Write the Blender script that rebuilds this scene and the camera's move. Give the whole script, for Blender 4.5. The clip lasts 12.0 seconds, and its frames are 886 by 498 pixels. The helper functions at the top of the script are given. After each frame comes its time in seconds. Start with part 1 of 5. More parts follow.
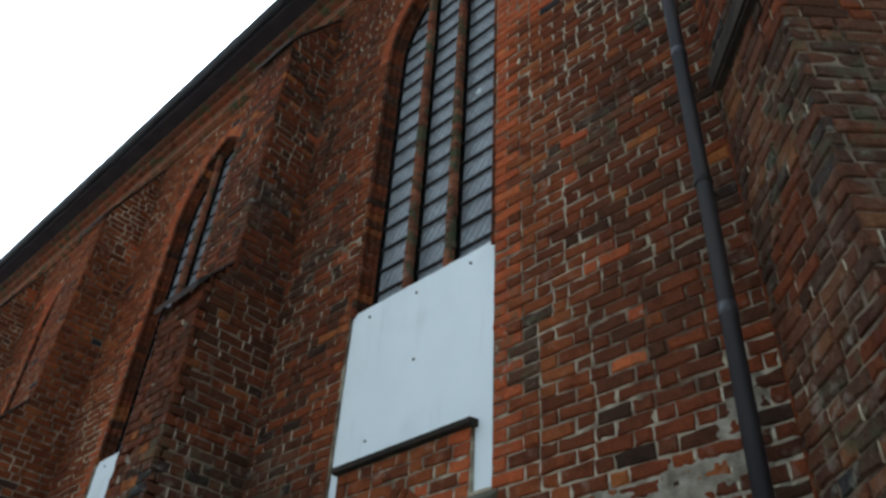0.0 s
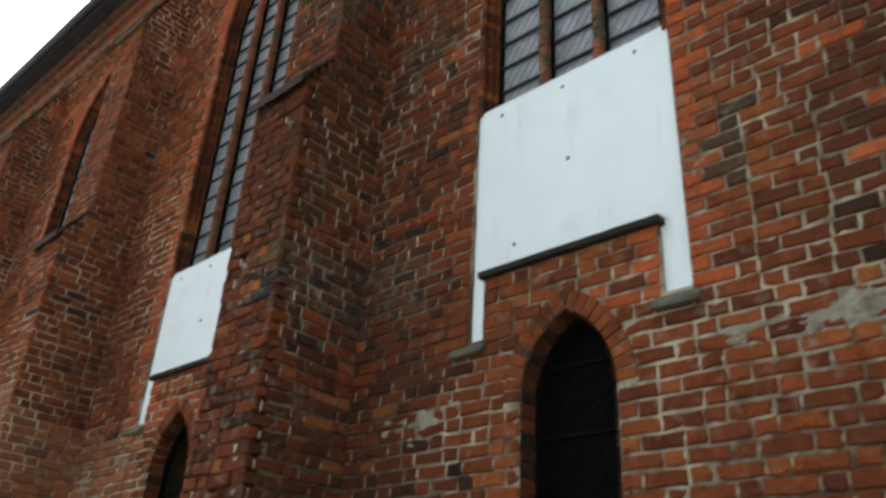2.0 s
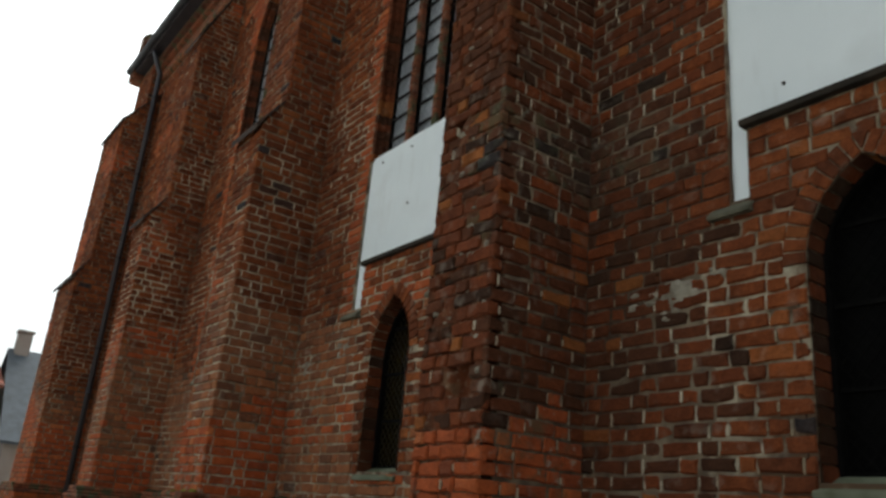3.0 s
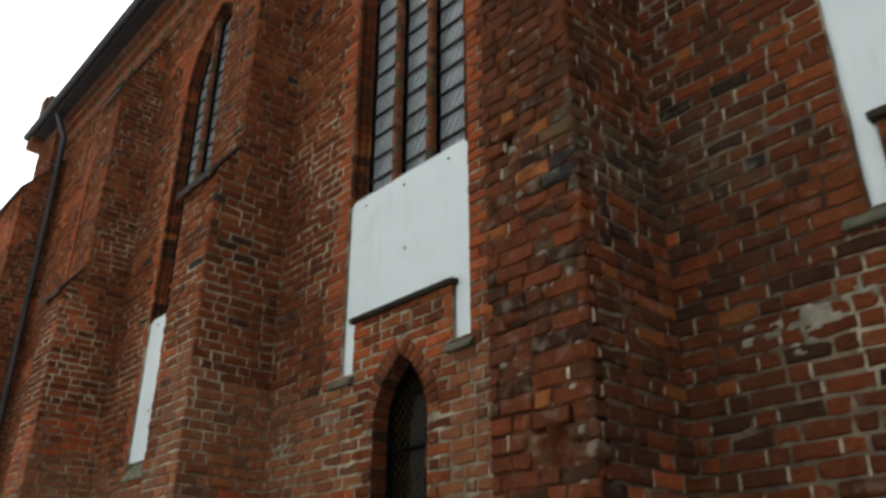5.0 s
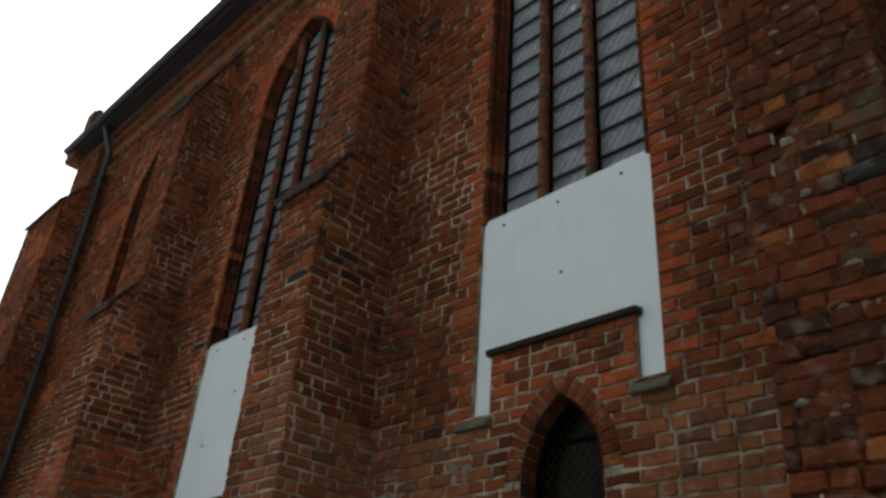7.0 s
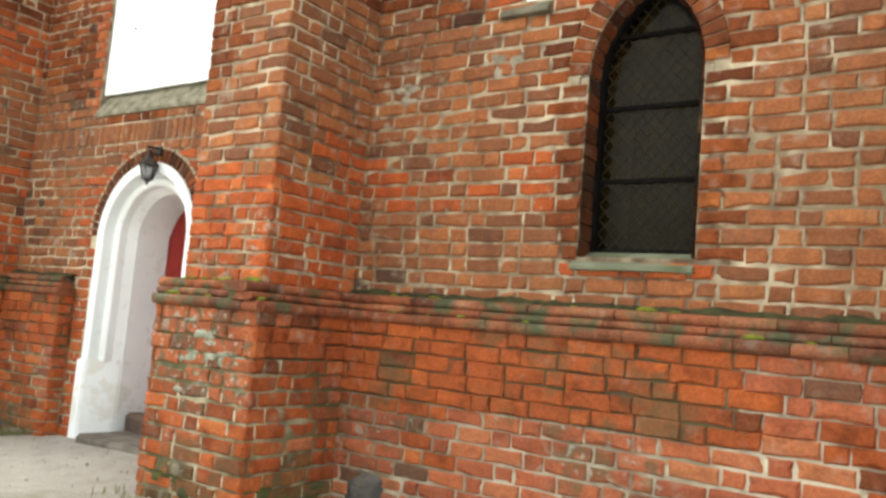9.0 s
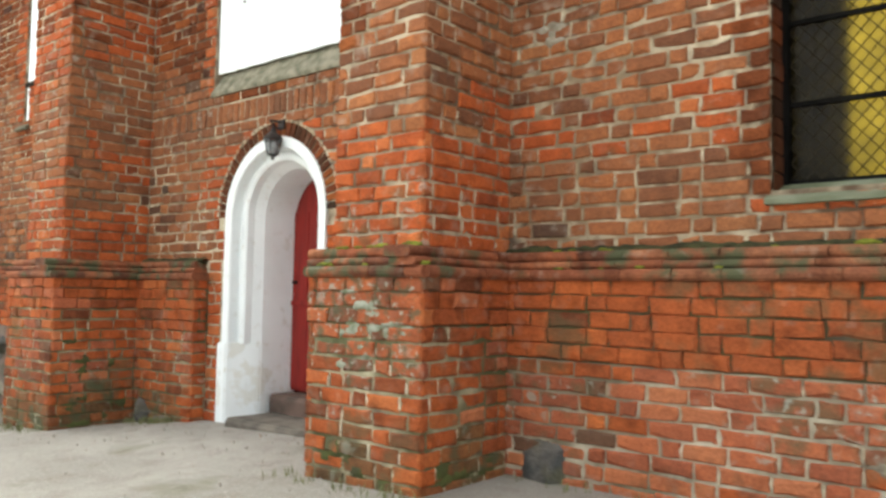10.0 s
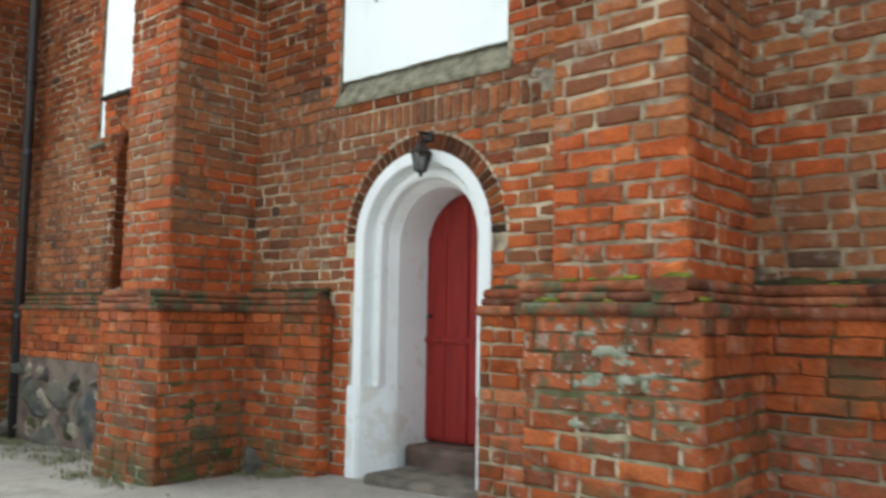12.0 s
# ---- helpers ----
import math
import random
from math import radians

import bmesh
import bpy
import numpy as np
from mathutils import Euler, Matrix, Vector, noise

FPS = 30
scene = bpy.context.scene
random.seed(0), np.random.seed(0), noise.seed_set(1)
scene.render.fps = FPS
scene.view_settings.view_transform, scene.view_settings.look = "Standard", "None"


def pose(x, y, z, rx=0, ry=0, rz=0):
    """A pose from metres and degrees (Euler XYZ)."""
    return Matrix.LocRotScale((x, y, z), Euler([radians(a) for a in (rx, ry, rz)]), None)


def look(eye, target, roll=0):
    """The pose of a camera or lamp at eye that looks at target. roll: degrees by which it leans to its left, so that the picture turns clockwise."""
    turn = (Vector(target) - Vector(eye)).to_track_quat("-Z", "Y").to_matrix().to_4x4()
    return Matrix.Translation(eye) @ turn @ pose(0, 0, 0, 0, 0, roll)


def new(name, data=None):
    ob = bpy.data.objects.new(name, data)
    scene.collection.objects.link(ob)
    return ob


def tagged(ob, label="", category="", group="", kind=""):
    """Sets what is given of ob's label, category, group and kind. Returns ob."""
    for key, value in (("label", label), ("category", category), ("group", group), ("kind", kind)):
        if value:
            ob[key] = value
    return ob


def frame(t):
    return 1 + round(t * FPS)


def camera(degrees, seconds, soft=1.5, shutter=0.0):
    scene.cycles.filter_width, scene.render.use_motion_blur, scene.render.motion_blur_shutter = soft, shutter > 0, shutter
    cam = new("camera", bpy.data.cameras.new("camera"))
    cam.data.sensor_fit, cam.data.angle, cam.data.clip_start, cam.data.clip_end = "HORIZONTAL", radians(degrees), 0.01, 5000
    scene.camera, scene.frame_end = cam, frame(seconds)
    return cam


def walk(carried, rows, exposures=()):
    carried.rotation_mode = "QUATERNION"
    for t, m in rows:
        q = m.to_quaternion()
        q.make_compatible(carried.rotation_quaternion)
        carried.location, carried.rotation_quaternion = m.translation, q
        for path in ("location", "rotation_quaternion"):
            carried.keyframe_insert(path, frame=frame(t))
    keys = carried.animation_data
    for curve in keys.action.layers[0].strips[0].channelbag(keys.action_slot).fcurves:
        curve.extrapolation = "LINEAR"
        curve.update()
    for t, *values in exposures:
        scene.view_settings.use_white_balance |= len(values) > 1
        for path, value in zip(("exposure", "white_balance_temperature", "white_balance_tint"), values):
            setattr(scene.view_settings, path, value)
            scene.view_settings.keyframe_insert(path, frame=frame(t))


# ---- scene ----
cam = camera(58, 12.0, soft=2.8, shutter=0.4)
PATH = [
    (0, (3.957, -3.429, 1.46), (2.842, -2.335, 2.709), 3.6),
    (0.5, (3.711, -3.496, 1.494), (2.672, -2.389, 2.796), 3.3),
    (1, (3.382, -3.628, 1.46), (2.45, -2.409, 2.742), 3.0),
    (1.5, (3.113, -3.558, 1.489), (1.958, -2.317, 2.551), 5.0),
    (2, (2.668, -3.77, 1.42), (1.452, -2.479, 2.343), 3.4),
    (2.5, (2.29, -3.685, 1.424), (0.909, -2.469, 2.209), 2.0),
    (3, (1.928, -3.737, 1.423), (0.376, -2.659, 2.077), 5.2),
    (3.2, (1.835, -3.863, 1.382), (0.295, -2.762, 2.027), 5.6),
    (4.8, (0.691, -3.83, 1.518), (-0.578, -2.573, 2.418), 3.1),
    (5, (0.522, -3.833, 1.51), (-0.816, -2.607, 2.352), 0.0),
    (5.5, (0.083, -3.878, 1.44), (-1.294, -2.657, 2.225), 1.2),
    (6, (-0.326, -4.003, 1.527), (-1.624, -2.814, 2.477), 2.4),
    (6.5, (-0.676, -4.066, 1.562), (-1.906, -2.814, 2.522), 3.3),
    (7, (-1.055, -4.037, 1.542), (-2.326, -2.858, 2.539), 4.6),
    (7.2, (-1.182, -4.065, 1.527), (-2.477, -2.842, 2.436), 4.6),
    (7.3, (-1.27, -4.07, 1.51), (-2.582, -2.8, 2.326), 4.7),
    (7.5, (-1.476, -4.033, 1.483), (-2.828, -2.693, 2.097), 4.9),
    (7.7, (-1.626, -4.028, 1.455), (-2.99, -2.647, 1.939), 5.1),
    (9.3, (-2.753, -4.116, 1.334), (-3.845, -2.447, 1.481), 4.2),
    (9.5, (-2.835, -4.061, 1.314), (-3.959, -2.411, 1.434), 2.5),
    (10, (-3.206, -4.106, 1.265), (-4.486, -2.574, 1.381), 1.0),
    (10.5, (-3.564, -4.189, 1.318), (-4.8, -2.625, 1.473), 1.4),
    (11, (-3.896, -4.113, 1.294), (-5.125, -2.541, 1.432), 1.7),
    (11.5, (-4.217, -4.206, 1.265), (-5.444, -2.633, 1.399), 1.5),
    (12, (-4.645, -4.224, 1.333), (-5.933, -2.705, 1.509), 1.0),
]
EXPOSURE = [(0.0, 0.82, 5380, 1), (0.5, 0.45, 5380, 1), (1.0, 0.85, 5480, 1), (1.5, 0.95, 5840, 3), (2.0, 1.3, 5940, 3), (2.5, 1.18, 6140, 3), (3.2, 0.5, 6240, 3), (5.0, 1.02, 6270, 3), (5.5, 1.13, 6270, 3), (6.0, 0.57, 6270, 3), (6.5, 1.05, 6170, 3), (7.0, 0.22, 6070, 3), (7.5, 0.75, 6370, 4), (7.7, 1.1, 6470, 4), (9.3, 2.72, 6870, 5), (10.0, 2.47, 6570, 5), (11.0, 2.5, 6400, 4), (11.5, 2.48, 6300, 3), (12.0, 2.0, 6100, 3)]
walk(cam, [(t, look(eye, target, roll)) for t, eye, target, roll in PATH], EXPOSURE)

# ---- overcast daylight ----
world = bpy.data.worlds.new("overcast_sky")
scene.world = world
world.use_nodes = True
wn, wl = world.node_tree.nodes, world.node_tree.links
sky = wn.new("ShaderNodeTexSky")
sky.sky_type = "NISHITA"
sky.sun_disc = False
sky.sun_elevation, sky.sun_rotation = radians(52), radians(-50)
sky.air_density, sky.dust_density, sky.ozone_density = 1.0, 7.0, 1.0
soft = wn.new("ShaderNodeHueSaturation")
soft.inputs["Saturation"].default_value = 0.12
wl.new(sky.outputs["Color"], soft.inputs["Color"])
wl.new(soft.outputs["Color"], wn["Background"].inputs["Color"])
wn["Background"].inputs["Strength"].default_value = 0.15

sun_data = bpy.data.lights.new("sun", "SUN")
sun_data.energy, sun_data.angle, sun_data.color = 0.6, radians(60), (1.0, 0.97, 0.92)
sun = new("sun", sun_data)
sun.matrix_world = look((-14, 9, 22), (0, 0, 4))

# ---- materials ----
class Nodes:
    """A node material with a Principled surface, built up step by step."""

    def __init__(self, name, rough=0.85, metal=0.0):
        self.m = bpy.data.materials.new(name)
        self.m.use_nodes = True
        self.t = self.m.node_tree
        self.p = self.t.nodes["Principled BSDF"]
        self.p.inputs["Roughness"].default_value = rough
        self.p.inputs["Metallic"].default_value = metal
        self.pos = self.add("ShaderNodeNewGeometry").outputs["Position"]

    def add(self, kind, **props):
        n = self.t.nodes.new(kind)
        for k, v in props.items():
            if k == "operation":
                n.operation = v
            elif k == "blend_type":
                n.blend_type = v
            elif k == "data_type":
                n.data_type = v
        return n

    def link(self, a, b):
        self.t.links.new(a, b)

    def noise(self, scale, detail=4.0, stretch=None):
        n = self.add("ShaderNodeTexNoise")
        n.inputs["Scale"].default_value = scale
        n.inputs["Detail"].default_value = detail
        if stretch:
            mp = self.add("ShaderNodeMapping")
            mp.inputs["Scale"].default_value = stretch
            self.link(self.pos, mp.inputs["Vector"])
            self.link(mp.outputs["Vector"], n.inputs["Vector"])
        else:
            self.link(self.pos, n.inputs["Vector"])
        return n.outputs["Fac"]

    def ramp(self, fac, stops):
        n = self.add("ShaderNodeValToRGB")
        e = n.color_ramp.elements
        while len(e) < len(stops):
            e.new(0.5)
        for q, (p, c) in zip(e, stops):
            q.position = p
            q.color = (*c, 1) if len(c) == 3 else c
        self.link(fac, n.inputs["Fac"])
        return n.outputs["Color"]

    def step(self, fac, lo, hi):
        return self.ramp(fac, [(lo, (0, 0, 0)), (hi, (1, 1, 1))])

    def mix(self, fac, a, b, blend="MIX"):
        n = self.add("ShaderNodeMix", data_type="RGBA", blend_type=blend)
        for sock, v in ((n.inputs[0], fac), (n.inputs[6], a), (n.inputs[7], b)):
            if hasattr(v, "is_linked"):
                self.link(v, sock)
            elif isinstance(v, tuple):
                sock.default_value = (*v, 1)
            else:
                sock.default_value = v
        return n.outputs[2]

    def math(self, op, a, b=0.0):
        n = self.add("ShaderNodeMath", operation=op)
        for sock, v in ((n.inputs[0], a), (n.inputs[1], b)):
            if hasattr(v, "is_linked"):
                self.link(v, sock)
            else:
                sock.default_value = v
        return n.outputs[0]

    def random(self):
        """One number for each piece, be it an object or an island of a joined mesh."""
        a = self.add("ShaderNodeObjectInfo").outputs["Random"]
        b = self.add("ShaderNodeNewGeometry").outputs["Random Per Island"]
        return self.math("FRACT", self.math("ADD", self.math("MULTIPLY", a, 7.0), b))

    def done(self, color, height=None, strength=0.4, dist=0.01, rough=None):
        if isinstance(color, tuple):
            self.p.inputs["Base Color"].default_value = (*color, 1)
        else:
            self.link(color, self.p.inputs["Base Color"])
        if rough is not None:
            self.link(rough, self.p.inputs["Roughness"])
        if height is not None:
            b = self.add("ShaderNodeBump")
            b.inputs["Strength"].default_value = strength
            b.inputs["Distance"].default_value = dist
            self.link(height, b.inputs["Height"])
            self.link(b.outputs["Normal"], self.p.inputs["Normal"])
        return self.m


def brick_material(name, stops, patch, smear, lichen=0.0, soot=0.6, cover=0.45, fleck=9.0, sheen=0.1, pale=1.0):
    n = Nodes(name, 0.95)
    n.p.inputs["Specular IOR Level"].default_value = sheen
    r = n.random()
    c = n.ramp(r, stops)
    wide = n.noise(0.6, 4.0)
    c = n.mix(n.step(wide, 0.40, 0.68), c, n.mix(0.6, c, patch))
    # burnt and paler clouds inside each brick
    cloud = n.noise(13.0, 5.0)
    c = n.mix(n.math("MULTIPLY", n.step(cloud, 0.50, 0.72), 0.6), c, n.mix(1.0, c, (1.5, 1.45, 1.3), "MULTIPLY"))
    c = n.mix(n.math("MULTIPLY", n.step(n.noise(7.0, 6.0), 0.50, 0.68), soot), c, n.mix(1.0, c, (0.40, 0.36, 0.34), "MULTIPLY"))
    grain = n.noise(60.0, 6.0)
    c = n.mix(n.math("MULTIPLY", n.step(grain, 0.42, 0.62), 0.5), c, n.mix(1.0, c, (0.55, 0.50, 0.46), "MULTIPLY"))
    # lime bloom and mortar left on the face
    dab = n.noise(10.0, 8.0)
    spread = n.step(n.noise(0.9, 4.0), 0.44, 0.62)
    c = n.mix(n.math("MULTIPLY", n.math("MULTIPLY", n.step(dab, 0.56, 0.70), spread), smear), c, (0.36, 0.32, 0.26))
    if lichen:
        zone = n.step(n.noise(1.3, 4.0), cover, cover + 0.15)
        c = n.mix(n.math("MULTIPLY", n.math("MULTIPLY", n.step(n.noise(fleck, 6.0), 0.50, 0.62), zone), lichen), c, (0.075, 0.085, 0.045))
        c = n.mix(n.math("MULTIPLY", n.math("MULTIPLY", n.step(n.noise(fleck * 1.7, 6.0), 0.60, 0.66), zone), lichen * pale), c, (0.33, 0.35, 0.29))
    h = n.math("ADD", n.math("MULTIPLY", grain, 0.5), n.math("MULTIPLY", cloud, 1.5))
    return n.done(c, h, 0.9, 0.008)


OLD_BRICK = brick_material("old_brick", [
    (0.0, (0.030, 0.036, 0.044)), (0.012, (0.036, 0.034, 0.034)), (0.022, (0.100, 0.034, 0.017)), (0.25, (0.165, 0.050, 0.020)),
    (0.60, (0.220, 0.064, 0.023)), (0.88, (0.265, 0.078, 0.026)), (1.0, (0.315, 0.108, 0.035))], (0.135, 0.045, 0.020), 0.40)
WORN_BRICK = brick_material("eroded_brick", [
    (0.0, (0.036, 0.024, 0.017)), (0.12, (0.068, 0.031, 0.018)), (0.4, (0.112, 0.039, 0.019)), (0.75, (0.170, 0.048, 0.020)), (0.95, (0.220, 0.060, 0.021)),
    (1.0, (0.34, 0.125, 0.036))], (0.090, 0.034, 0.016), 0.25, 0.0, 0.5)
LIMY_BRICK = brick_material("lime_bloomed_brick", [
    (0.0, (0.060, 0.046, 0.036)), (0.025, (0.140, 0.058, 0.030)), (0.25, (0.215, 0.082, 0.037)), (0.60, (0.285, 0.104, 0.042)), (0.88, (0.335, 0.120, 0.045)),
    (1.0, (0.370, 0.148, 0.058))], (0.210, 0.088, 0.042), 0.70, 0.0, 0.35, sheen=0.3)
NEW_BRICK = brick_material("new_brick", [
    (0.0, (0.125, 0.044, 0.023)), (0.03, (0.265, 0.064, 0.025)), (0.12, (0.320, 0.075, 0.024)), (0.5, (0.395, 0.088, 0.026)), (0.88, (0.455, 0.110, 0.031)),
    (1.0, (0.490, 0.160, 0.056))], (0.310, 0.078, 0.028), 0.25, 0.55, 0.40, sheen=0.2)
STAINED_BRICK = brick_material("stained_brick", [
    (0.0, (0.120, 0.046, 0.024)), (0.10, (0.270, 0.070, 0.025)), (0.5, (0.360, 0.088, 0.026)), (0.88, (0.430, 0.108, 0.030)),
    (1.0, (0.470, 0.150, 0.050))], (0.270, 0.075, 0.028), 0.25, 0.55, 0.65, 0.42, 4.5, sheen=0.2, pale=0.25)
GREEN_BRICK = brick_material("algae_brick", [
    (0.0, (0.110, 0.060, 0.030)), (0.5, (0.250, 0.085, 0.034)), (1.0, (0.330, 0.110, 0.040))], (0.130, 0.095, 0.040), 0.3, 0.9, 0.6, 0.2, 5.0, sheen=0.2, pale=0.3)
FOOT_BRICK = brick_material("weathered_plinth_brick", [
    (0.0, (0.098, 0.070, 0.045)), (0.07, (0.137, 0.070, 0.039)), (0.09, (0.255, 0.079, 0.041)), (0.5, (0.382, 0.112, 0.051)), (0.88, (0.451, 0.140, 0.059)),
    (1.0, (0.470, 0.186, 0.082))], (0.294, 0.088, 0.045), 0.5, 0.6, 0.45, sheen=0.25)
LICHEN_BRICK = brick_material("lichened_brick", [
    (0.0, (0.127, 0.051, 0.026)), (0.5, (0.333, 0.084, 0.028)), (1.0, (0.412, 0.112, 0.037))], (0.255, 0.079, 0.033), 0.9, 0.75, 0.5, 0.1, 16.0, 0.4)
ROLL_BRICK = brick_material("moulded_brick", [
    (0.0, (0.115, 0.048, 0.030)), (0.3, (0.220, 0.072, 0.036)), (0.7, (0.300, 0.095, 0.044)), (1.0, (0.35, 0.14, 0.07))], (0.150, 0.075, 0.045), 0.45, 0.95, 0.85, 0.28, 6.0, 0.2, 0.15)


def mortar_material(name, dark, light, moss=0.0):
    n = Nodes(name, 0.97)
    n.p.inputs["Specular IOR Level"].default_value = 0.1
    both = n.math("ADD", n.math("MULTIPLY", n.noise(0.8, 3.0), 0.62), n.math("MULTIPLY", n.noise(9.0, 6.0), 0.38))
    c = n.mix(n.step(both, 0.44, 0.60), dark, light)
    c = n.mix(n.math("MULTIPLY", n.step(n.noise(7.0, 5.0), 0.5, 0.7), 0.6), c, (0.10, 0.075, 0.06))
    if moss:
        c = n.mix(n.math("MULTIPLY", n.step(n.noise(2.3, 5.0), 0.45, 0.6), moss), c, (0.075, 0.08, 0.035))
    return n.done(c, n.noise(60.0, 5.0), 0.6, 0.006)


MORTAR = mortar_material("lime_mortar", (0.105, 0.066, 0.040), (0.50, 0.44, 0.32))
GREY_MORTAR = mortar_material("weathered_mortar", (0.085, 0.055, 0.036), (0.36, 0.30, 0.21))
LIME_JOINT = mortar_material("lime_joint", (0.15, 0.105, 0.065), (0.50, 0.43, 0.31))
POINTING = mortar_material("pale_pointing", (0.30, 0.24, 0.155), (0.68, 0.61, 0.46))
MOSSY_MORTAR = mortar_material("mossy_mortar", (0.060, 0.050, 0.026), (0.16, 0.13, 0.075), 0.7)
SOOT_BRICK = brick_material("sooty_brick", [
    (0.0, (0.030, 0.030, 0.032)), (0.06, (0.055, 0.032, 0.022)), (0.5, (0.105, 0.043, 0.024)), (0.9, (0.150, 0.056, 0.027)), (1.0, (0.20, 0.085, 0.035))],
    (0.075, 0.045, 0.028), 0.45, 0.55, 0.6, 0.40, 8.0, 0.15, 0.5)
BROKEN_BRICK = brick_material("broken_brick", [(0.0, (0.26, 0.085, 0.026)), (1.0, (0.36, 0.128, 0.036))], (0.26, 0.10, 0.034), 0.1, 0.0, 0.7)
DARK_MORTAR = mortar_material("dark_brown_mortar", (0.065, 0.042, 0.027), (0.24, 0.19, 0.13))
PLINTH_MORTAR = mortar_material("plinth_mortar", (0.16, 0.14, 0.085), (0.44, 0.40, 0.27), 0.85)


FOOT_MORTAR = mortar_material("pale_foot_mortar", (0.25, 0.21, 0.15), (0.58, 0.52, 0.40), 0.4)
REPOINTED = mortar_material("repointed_mortar", (0.22, 0.165, 0.105), (0.58, 0.50, 0.36))


def plain(name, a, b, scale=6.0, rough=0.85, metal=0.0, bump=0.3, fine=50.0, stretch=None, dist=0.006):
    n = Nodes(name, rough, metal)
    if rough > 0.86:
        n.p.inputs["Specular IOR Level"].default_value = 0.15
    c = n.mix(n.step(n.noise(scale, 5.0, stretch), 0.35, 0.68), a, b)
    return n.done(c, n.noise(fine, 5.0), bump, dist)


def board_material():
    n = Nodes("white_board", 0.6)
    c = n.mix(n.step(n.noise(1.6, 4.0), 0.4, 0.7), (0.87, 0.93, 0.945), (0.83, 0.895, 0.91))
    c = n.mix(n.math("MULTIPLY", n.step(n.noise(3.0, 5.0, (4.0, 4.0, 0.6)), 0.58, 0.80), 0.18), c, (0.56, 0.57, 0.55))
    c = n.mix(n.math("MULTIPLY", n.step(n.noise(2.2, 6.0), 0.55, 0.80), 0.25), c, (0.60, 0.62, 0.60))
    return n.done(c, n.noise(14.0, 4.0), 0.12, 0.004)


def plaster_material(name, worn):
    n = Nodes(name, 0.9)
    c = n.mix(n.step(n.noise(2.0, 5.0), 0.4, 0.7), (0.80, 0.84, 0.85), (0.72, 0.755, 0.765))
    c = n.mix(n.math("MULTIPLY", n.step(n.noise(11.0, 5.0), 0.60, 0.72), 0.5), c, (0.55, 0.53, 0.48))
    if worn:
        c = n.mix(n.math("MULTIPLY", n.step(n.noise(6.1, 6.0), 0.53, 0.60), 0.45), c, (0.58, 0.55, 0.46))
    return n.done(c, n.noise(30.0, 5.0), 0.35, 0.006)


def glass_material(name, tint, rough=0.08, clear=0.5, gloss=0.6, ior=1.5, blotch=0.6):
    """Old window glass: a glossy, slightly wavy sheet that lets part of the light through."""
    n = Nodes(name, rough)
    n.p.inputs["Transmission Weight"].default_value = clear
    n.p.inputs["IOR"].default_value = ior
    n.p.inputs["Specular IOR Level"].default_value = gloss
    c = n.mix(n.step(n.noise(5.0, 3.0), 0.35, 0.65), tint, tuple(v * blotch for v in tint))
    return n.done(c, n.noise(9.0, 3.0), 0.1, 0.01)


def eroded_material():
    """Crumbled brick and dirty mortar, worn into one rough face."""
    n = Nodes("crumbled_face", 0.97)
    n.p.inputs["Specular IOR Level"].default_value = 0.1
    c = n.ramp(n.noise(5.0, 8.0), [(0.30, (0.040, 0.022, 0.014)), (0.45, (0.095, 0.036, 0.017)), (0.58, (0.140, 0.044, 0.018)), (0.72, (0.18, 0.115, 0.065))])
    c = n.mix(n.math("MULTIPLY", n.step(n.noise(22.0, 6.0), 0.55, 0.68), 0.5), c, (0.26, 0.22, 0.165))
    c = n.mix(n.math("MULTIPLY", n.step(n.noise(3.1, 5.0), 0.55, 0.66), 0.6), c, (0.070, 0.072, 0.040))
    return n.done(c, n.noise(40.0, 7.0), 0.9, 0.012)


CRUMBLED = eroded_material()
BOARD = board_material()
LIMEWASH = plaster_material("white_limewash", False)
WORN_LIMEWASH = plaster_material("worn_limewash", True)
PATCH = plain("old_render", (0.38, 0.345, 0.27), (0.15, 0.125, 0.09), 9.0, 0.95, 0.0, 1.0, 30.0, None, 0.02)
CEMENT = plain("weathered_cement", (0.22, 0.21, 0.165), (0.10, 0.105, 0.075), 4.0, 0.95, 0.0, 0.6, 35.0, None, 0.01)
DIRT_MOSS = plain("dirty_moss", (0.060, 0.062, 0.026), (0.030, 0.028, 0.016), 14.0, 1.0, 0.0, 1.0, 60.0, None, 0.015)
DARK_SILL = plain("dirty_sill", (0.19, 0.18, 0.13), (0.085, 0.082, 0.058), 6.0, 0.95, 0.0, 0.6, 35.0, None, 0.01)
COPING = plain("dark_coping", (0.050, 0.040, 0.030), (0.022, 0.019, 0.016), 6.0, 0.95, 0.0, 0.6, 35.0, None, 0.01)
GREEN_SILL = plain("algae_sill", (0.20, 0.215, 0.15), (0.105, 0.12, 0.07), 6.0, 0.95, 0.0, 0.6, 35.0, None, 0.01)
WET_SILL = plain("mossy_sill", (0.28, 0.26, 0.195), (0.12, 0.118, 0.080), 12.0, 0.95, 0.0, 0.4, 35.0, None, 0.01)
LICHEN = plain("pale_lichen", (0.36, 0.38, 0.31), (0.12, 0.14, 0.075), 16.0, 0.98, 0.0, 0.9, 60.0, None, 0.01)
ALGAE = plain("green_algae", (0.090, 0.105, 0.035), (0.055, 0.055, 0.028), 9.0, 0.95, 0.0, 0.6, 60.0, None, 0.006)
BLACK_LEAD = plain("near_black_lead", (0.005, 0.0048, 0.0045), (0.009, 0.0085, 0.008), 15.0, 0.9)
